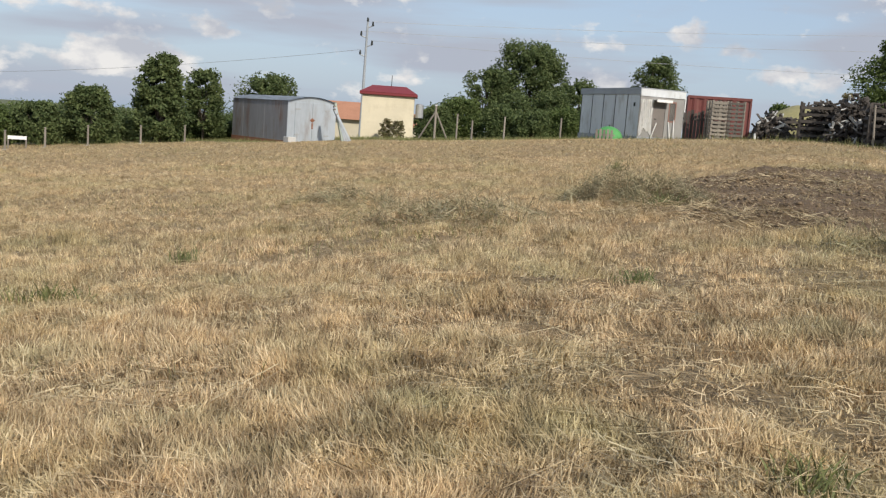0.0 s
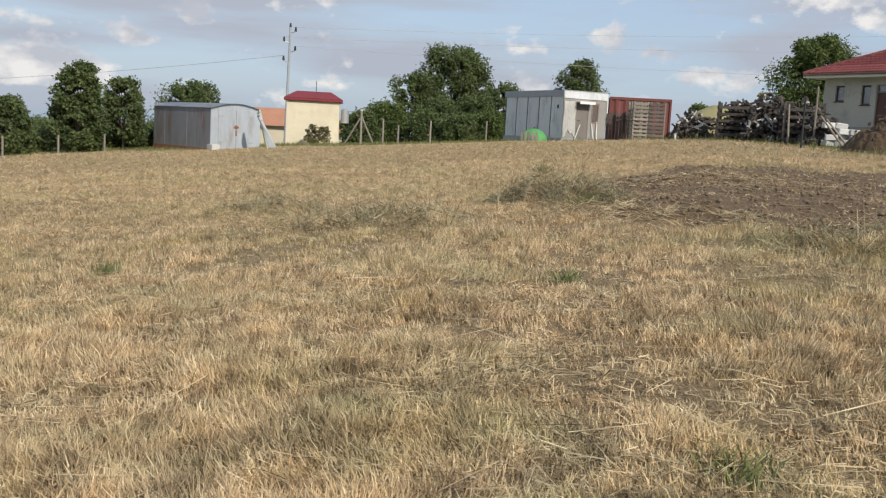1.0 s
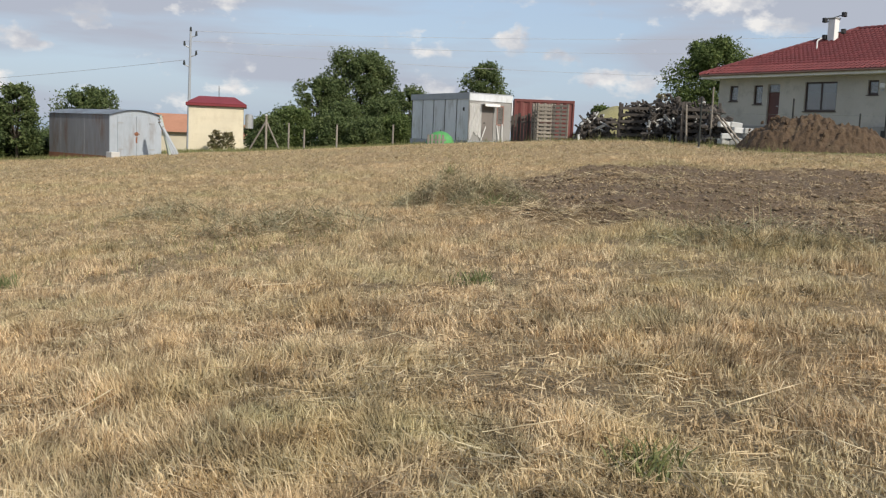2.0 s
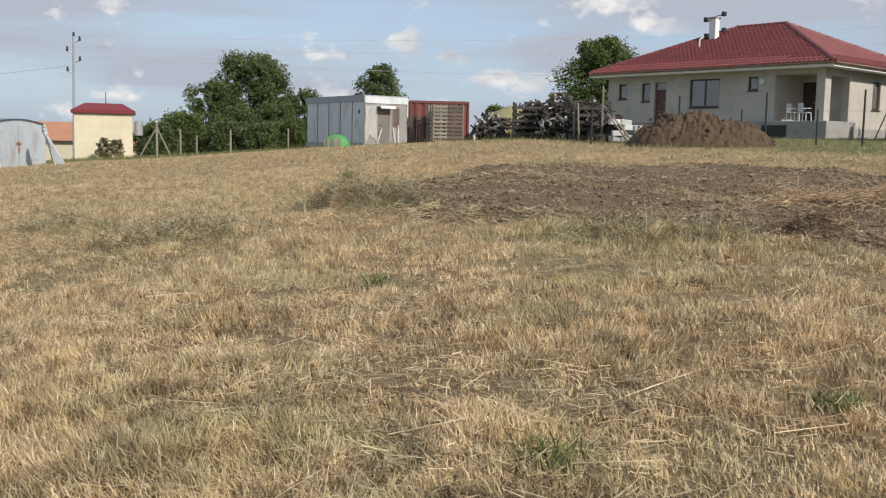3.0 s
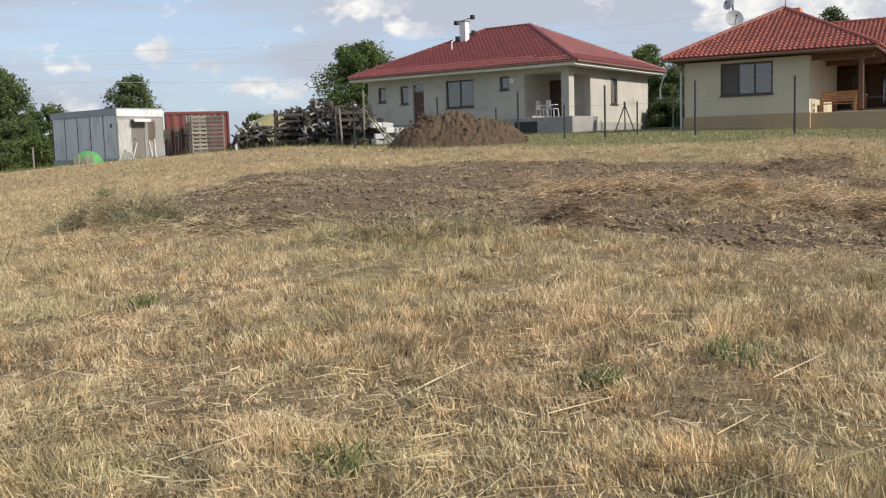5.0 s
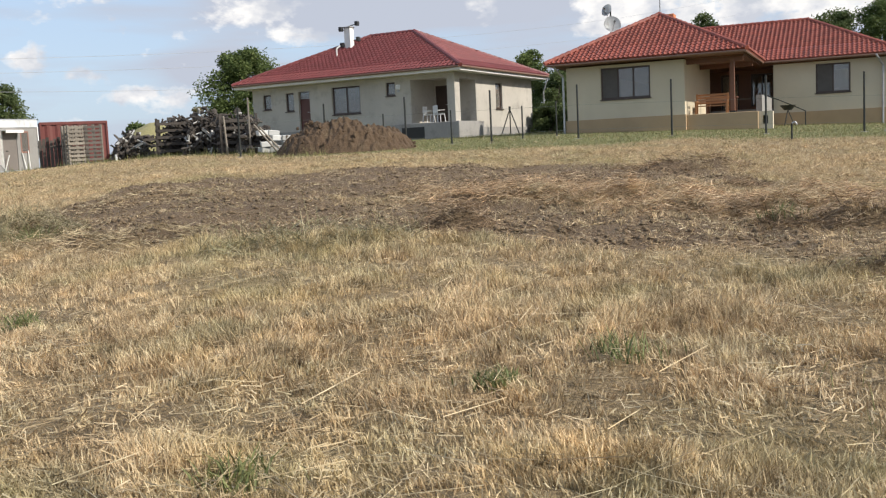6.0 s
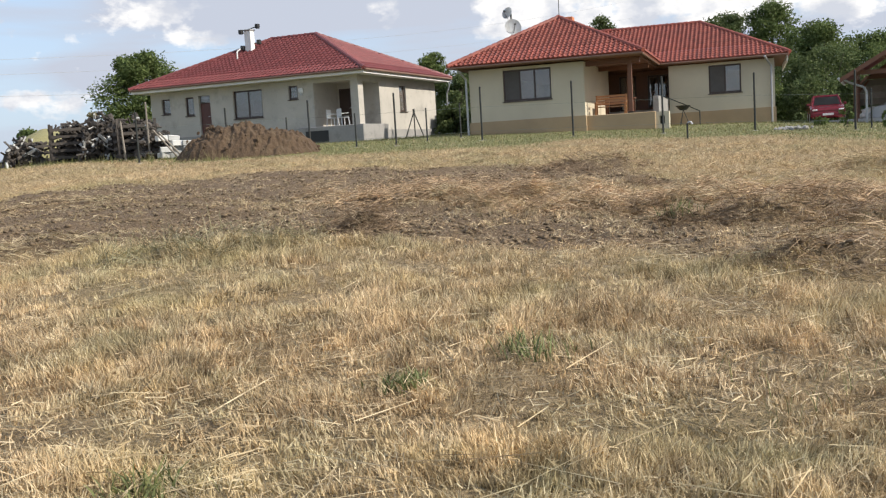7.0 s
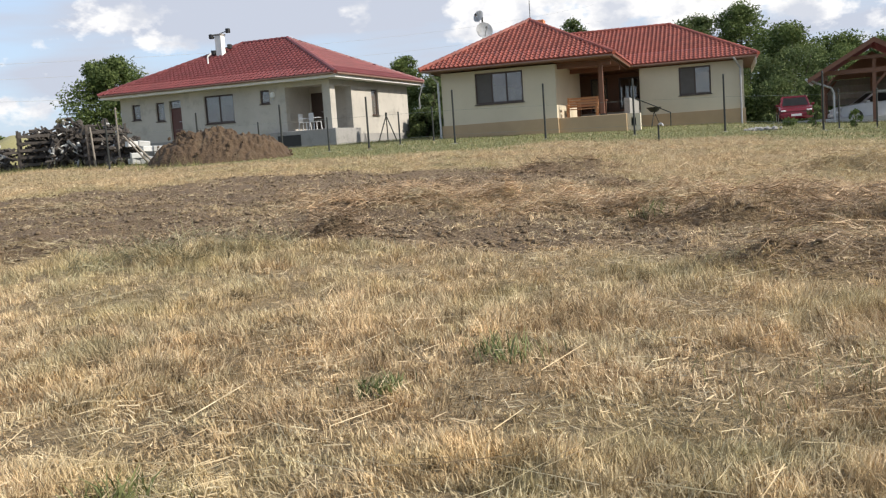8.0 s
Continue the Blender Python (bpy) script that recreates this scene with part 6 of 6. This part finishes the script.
def car(m, paint, label, estate=True):
    """A car along x: bumper at the low end; body, cabin, panes, four wheels, lamps."""
    c = thing("car", m, label, "car", "parked cars")
    side = [(-2.05, 0.35), (-2.1, 0.6), (-1.95, 0.78), (-1.0, 0.92), (1.85, 0.95), (2.05, 0.8), (2.08, 0.4), (1.9, 0.26), (-1.9, 0.24)]
    bm = prism(side, -0.84, 0.84)
    bmesh.ops.bevel(bm, geom=bm.edges[:], offset=0.07, segments=2, affect="EDGES")
    part("body", bm, paint, c, smooth=False)
    roof_line = [(-1.05, 0.9), (-0.35, 1.42), (1.3, 1.45), (1.9, 0.92)] if estate else [(-0.95, 0.9), (-0.3, 1.42), (0.9, 1.42), (1.6, 0.92)]
    bm = prism(roof_line, -0.72, 0.72)
    for v in bm.verts:
        if v.co.z > 1.2:
            v.co.y *= 0.82
    part("cabin", bm, paint, c)

    def pane(name, pts):
        g = bmesh.new()
        g.faces.new([g.verts.new(p) for p in pts])
        bmesh.ops.solidify(g, geom=g.faces[:], thickness=0.012)
        part(name, g, BLACK, c, "dark tinted glass")

    def at(k, f, side, lift):
        """A place on the cabin's edge k to k + 1, at a side from -1 to 1."""
        (xa, za), (xb, zb) = roof_line[k], roof_line[k + 1]
        z = za + (zb - za) * f
        return (xa + (xb - xa) * f + lift, side * (0.72 - max(0, z - 0.9) * 0.25), z)
    pane("windscreen", [at(0, 0.08, -0.9, -0.015), at(0, 0.08, 0.9, -0.015), at(0, 0.9, 0.9, -0.015), at(0, 0.9, -0.9, -0.015)])
    pane("rear_window", [at(2, 0.9, -0.9, 0.015), at(2, 0.9, 0.9, 0.015), at(2, 0.1, 0.9, 0.015), at(2, 0.1, -0.9, 0.015)])
    for s_ in (-1, 1):
        pane("side_window", [at(0, 0.1, s_ * 1.025, 0.12), at(2, 0.9, s_ * 1.025, -0.12), at(2, 0.12, s_ * 1.03, -0.1), at(0, 0.88, s_ * 1.03, 0.1)])
    rl = roof_line
    bm = prism([(rl[1][0] - 0.05, 1.40), (rl[1][0], 1.47), (rl[2][0], 1.49), (rl[2][0] + 0.08, 1.42)], -0.62, 0.62)
    part("roof", bm, paint, c)
    for (xa, za), (xb, zb) in ((rl[0], rl[1]), (rl[3], rl[2])):
        for s_ in (-1, 1):
            part("pillar", rod((xa, s_ * 0.73, za), (xb, s_ * 0.6, zb), 0.04), paint, c)
    for s_ in (-1, 1):
        part("middle_pillar", rod((0.4, s_ * 0.74, 0.92), (0.4, s_ * 0.61, 1.44), 0.04), paint, c)
        for xw in (-1.3, 1.3):
            t = part("wheel", rod((xw, s_ * 0.66, 0.31), (xw, s_ * 0.86, 0.31), 0.32, 0.32, 20), BLACK, c)
            part("rim", rod((xw, s_ * 0.862, 0.31), (xw, s_ * 0.875, 0.31), 0.2, 0.18, 14), METAL_GREY, t)
        part("headlight", box(-2.1, -1.9, s_ * 0.64 - 0.13, s_ * 0.64 + 0.13, 0.63, 0.71, 0.03), LAMP_GLASS, c)
        part("mirror", box(-0.85, -0.7, s_ * 0.9 - 0.08, s_ * 0.9 + 0.08, 0.92, 1.05, 0.03), paint, c)
    part("bumper", box(-2.16, -2.06, -0.78, 0.78, 0.32, 0.52, 0.03), paint, c)
    part("number_plate", box(-2.175, -2.162, -0.26, 0.26, 0.38, 0.49), PLASTIC, c)
    return c


x, y = spot(63.1, 56.0)
car(pose(x, y, ground_at(x, y), 0, 0, 30), CAR_RED, "dark red hatchback parked beside the carport", False)
x, y = spot(67.4, 50.5)
car(pose(x, y, ground_at(x, y), 0, 0, -50), CAR_SILVER, "silver estate car parked under the carport")
x, y = spot(62.3, 50.0)
pv = new("pavement", mesh_of("pavement", box(-3.6, 9, -2.2, 4.5, -0.5, 0.03, 0.01, None, pose(x, y, ground_at(x, y), 0, 0, -63)), PAVING))
tagged(pv, "pale concrete drive beside the cream house", "drive", "", "structure")


# ---- trees and bushes ----
def tree(bearing, d, top, wide, seed, leaf, label, low=0.25, leaves=3000, size=0.2, lobes=9, name="tree", category="tree", tall_lobes=False, gaps=0.0):
    """A tapered trunk with limbs and a crown of many small leaves in uneven lobes. top is the height of its tip over the world's zero."""
    r = np.random.RandomState(seed)
    x, y = spot(bearing, d)
    g = ground_at(x, y)
    hh = top - g
    t = thing(name, pose(x, y, g), label, category)
    bm = bmesh.new()
    fork = hh * max(low, 0.12) * 1.2
    rod((0, 0, -0.3), (0, 0, fork), 0.035 * hh * 0.6, 0.024 * hh * 0.6, 8, bm)
    centres = []
    for k in range(lobes):
        a = 2.4 * k + r.rand()
        f = (k + 0.5) / lobes
        zz_ = hh * (low + (0.93 - low) * f)
        spread_ = wide * math.sqrt(max(0.06, 1 - ((f - 0.35) / 0.72) ** 2)) * (0.55 + 0.3 * r.rand())
        rad = wide * (0.28 + 0.26 * r.rand()) * (1 - 0.3 * f)
        c_ = Vector((spread_ * 0.75 * math.cos(a), spread_ * 0.75 * math.sin(a), min(zz_, hh - rad * 0.95)))
        centres.append((c_, rad))
        mid_ = Vector((c_.x * 0.45, c_.y * 0.45, (fork + c_.z) / 2))
        rod((0, 0, fork * (0.8 + 0.2 * r.rand())), mid_, 0.011 * hh, 0.007 * hh, 6, bm)
        rod(mid_, c_, 0.007 * hh, 0.003 * hh, 6, bm)
    centres.append((Vector((0.1 * wide, 0, hh - wide * 0.30)), wide * 0.3))
    rod((0, 0, fork), (0.1 * wide, 0, hh * 0.9), 0.014 * hh, 0.003 * hh, 6, bm)
    part("trunk", bm, BARK, t)
    n = leaves
    pick = r.randint(0, len(centres), n)
    C = np.array([c_[:] for c_, _ in centres])[pick]
    R = np.array([rad for _, rad in centres])[pick]
    D = r.randn(n, 3)
    D /= np.linalg.norm(D, axis=1, keepdims=True)
    clump = 0.58 + 0.85 * mottle(D[:, 0] * 2 + pick * 3, D[:, 1] * 2 + D[:, 2] * 2, 0.45, 4)
    P = C + D * (R * clump * (0.25 + 0.85 * r.rand(n) ** 0.55))[:, None] * np.array([1, 1, 0.85 if not tall_lobes else 1.35])
    P[:, 2] = np.clip(P[:, 2], hh * low * 0.35, hh * 1.02)
    if gaps:
        P = P[mottle(P[:, 0] * 2.2 + 5, P[:, 2] * 2.2, 1.0, 6) > gaps]
        n = len(P)
    s = size * (0.6 + 0.8 * r.rand(n))
    U = r.randn(n, 3) * np.array([1, 1, 0.6])
    U /= np.linalg.norm(U, axis=1, keepdims=True)
    W = np.cross(U, r.randn(n, 3))
    W /= np.linalg.norm(W, axis=1, keepdims=True)
    V = np.empty((n, 3, 3))
    V[:, 0] = P - U * s[:, None] * 0.5
    V[:, 1] = P + U * s[:, None] * 0.5 + W * s[:, None] * 0.25
    V[:, 2] = P + U * s[:, None] * 0.2 - W * s[:, None] * 0.42
    crown = new("crown", mesh_from("crown", V.reshape(-1, 3), np.arange(n * 3).reshape(-1, 3), leaf))
    crown.parent = t
    return t


def elevation(d, degrees):
    return 1.5 + d * math.tan(radians(degrees))


TREES = (
    (-26.0, 52, -0.6, 1.5, LEAF_LIGHT, "low fruit tree beside the field fence", 0.10, 2600, 9),
    (-23.4, 52, -0.3, 1.55, LEAF, "low spiky fruit tree beside the field fence", 0.12, 2800, 9),
    (-20.7, 52, 0.8, 1.65, LEAF, "bushy green fruit tree beside the field fence", 0.10, 3400, 10),
    (-17.0, 53, 2.8, 1.65, LEAF, "tall dense dark green tree beside the field fence", 0.06, 6500, 14),
    (-14.6, 55, 2.2, 1.45, LEAF, "slender open tree with thin grey foliage", 0.2, 2100, 12),
    (-12.9, 57, -0.3, 1.0, LEAF, "green bush behind the tin shed", 0.04, 1500, 7),
    (-10.9, 70, 2.2, 2.5, LEAF, "spreading green tree behind the tin shed", 0.45, 3000, 9),
    (4.1, 74, 5.15, 3.9, LEAF, "large dark green walnut tree behind the bushes", 0.12, 9000, 16),
    (1.6, 72, 3.5, 2.3, LEAF, "dark green tree with an open top", 0.2, 2600, 9),
    (7.0, 72, 3.2, 2.5, LEAF, "green tree at the edge of the thicket", 0.15, 3000, 9),
    (11.4, 82, 4.75, 2.6, LEAF, "round dark tree behind the site cabin", 0.3, 3600, 11),
    (18.3, 74, 2.5, 1.6, LEAF_LIGHT, "small green tree behind the grassy bank", 0.12, 2200, 9),
    (24.4, 72, 6.5, 3.5, LEAF_LIGHT, "large leafy green tree beside the bungalow", 0.12, 9000, 16),
    (21.9, 66, 3.3, 0.85, LEAF_DRY, "small half-dead brown tree by the scrap heap", 0.25, 800, 7),
    (41.0, 70, 5.7, 2.0, LEAF_LIGHT, "green tree between the two houses", 0.08, 4200, 11),
    (43.6, 68, 5.4, 2.2, LEAF, "green tree between the two houses", 0.06, 4200, 11),
    (51.0, 72, 7.15, 1.8, LEAF, "distant tree behind the cream house", 0.3, 2200, 9),
    (57.9, 74, 6.75, 2.6, LEAF, "tall dark green tree behind the cream house", 0.08, 6000, 13),
    (60.3, 76, 7.1, 2.9, LEAF_LIGHT, "tall dark conifer-like tree behind the cream house", 0.06, 6000, 13),
    (62.8, 72, 5.8, 3.2, LEAF_LIGHT, "broad leafy green tree behind the drive", 0.05, 7000, 14),
    (65.3, 74, 5.0, 3.2, LEAF_LIGHT, "broad leafy green tree behind the carport", 0.06, 6000, 13),
    (68.2, 70, 4.7, 2.6, LEAF_LIGHT, "dark green tree behind the carport", 0.05, 5000, 12),
    (71.5, 70, 5.0, 2.8, LEAF, "dark green tree behind the carport", 0.05, 5000, 12),
    (75.5, 70, 5.2, 3.0, LEAF_LIGHT, "broad leafy green tree behind the carport", 0.05, 4000, 12),
)
for k, (b, d, el, wide, leaf, lab, low, n, lobes) in enumerate(TREES):
    tree(b, d, elevation(d, el), wide, 100 + k, leaf, lab, low, int(n * 4.6), 0.15 + 0.0012 * (d - 45), lobes + 8, gaps=0.34 if n < 2000 else 0.15)

BUSHES = (
    (-28.0, 88, -0.3, 3.4), (-24.8, 88, -0.3, 3.4), (-22.2, 90, -0.3, 3.2), (-19.0, 90, -0.2, 3.2), (-15.8, 90, -0.1, 3.0), (-12.6, 90, 0.0, 3.0), (-9.0, 92, -0.1, 3.0),
    (58.6, 66, 4.4, 2.6), (60.8, 67, 4.6, 2.8), (63.2, 66, 4.6, 2.8), (65.6, 67, 4.3, 2.8), (68.0, 65, 4.0, 2.8), (70.5, 66, 4.2, 2.8), (-0.2, 66, 1.7, 1.8), (3.4, 68, 2.2, 2.2), (5.6, 68, 2.4, 2.2), (8.2, 70, 2.2, 1.9), (42.6, 62, 4.4, 1.5),
    (-1.0, 64, 1.1, 1.3), (0.6, 66, 1.6, 1.5), (2.6, 64, 1.4, 1.6), (4.6, 63, 1.2, 1.7), (6.4, 64, 1.5, 1.6), (8.0, 66, 1.9, 1.4), (9.4, 70, 2.0, 1.4),
    (-24.8, 56, -1.6, 1.4), (-22.0, 56, -1.3, 1.4), (-19.2, 56, -0.9, 1.5), (-15.6, 57, -0.4, 1.5), (-14.0, 58, -0.5, 1.4), (-28.5, 54, -1.0, 1.8), (-3.4, 58, 0.0, 0.6), (-4.1, 58.6, 0.1, 0.45), (-1.7, 70, 0.9, 1.2), (16.4, 70, 0.9, 0.7),
    (42.2, 56, 2.6, 1.2), (44.0, 60, 3.3, 1.4), (59.8, 62, 2.8, 2.0), (62.2, 62, 2.9, 2.2), (64.6, 64, 3.0, 2.2), (67.5, 62, 3.0, 2.2), (70.5, 60, 3.0, 2.2),
)
for k, (b, d, el, wide) in enumerate(BUSHES):
    tree(b, d, elevation(d, el), wide, 200 + k, LEAF_DRY if b in (-3.4, -4.1) else LEAF_LIGHT if k % 3 == 1 else LEAF, "dense green bush along the edge of the plot", 0.05, 600 if b in (-3.4, -4.1) else 7000, 0.16, 14, "bush", "bush")
for k, (b, d, tall) in enumerate(((64.2, 41, 0.9), (66.2, 41, 0.7), (68.2, 40, 0.8), (62.8, 43, 0.35))):
    x, y = spot(b, d)
    tree(b, d, ground_at(x, y) + tall, 0.35, 240 + k, LEAF_LIGHT, "young garden shrub in the lawn", 0.05, 260, 0.12, 5, "shrub", "shrub")
x, y = spot(61.2, 38.5)
gravel = thing("gravel_patch", pose(x, y, ground_at(x, y), 0, 0, 20), "small pale heap of gravel in the lawn", "gravel")
bm = bmesh.new()
rg = random.Random(9)
for k in range(90):
    bmesh.ops.create_icosphere(bm, subdivisions=1, radius=rg.uniform(0.04, 0.1), matrix=pose(rg.gauss(0, 0.25), rg.gauss(0, 0.3), rg.uniform(0, 0.06)))
part("stones", bm, CONCRETE, gravel)["kind"] = "stuff"

# tall rough grass along the heaps and the field's edge
ex, ey, ed, rs = scatter(16000, 31, near=34, far=55, a0=-31, a1=29, power=0.0)
keep = np.abs(ed - np.interp(np.degrees(np.arctan2(ex, ey)), (-31, -12, 0, 12, 18, 24, 29), (49.5, 52, 54, 50.0, 44.0, 39.4, 35.6))) < 0.9
ex, ey, ed = ex[keep], ey[keep], ed[keep]
blades("rough_grass", ex, ey, ed, rs, 0.12 + 0.4 * rs.rand(len(ex)) ** 2, 0.5 * rs.rand(len(ex)), 0.022, GREEN_BLADE, "tall rough green grass along the heaps and fence", "grass")
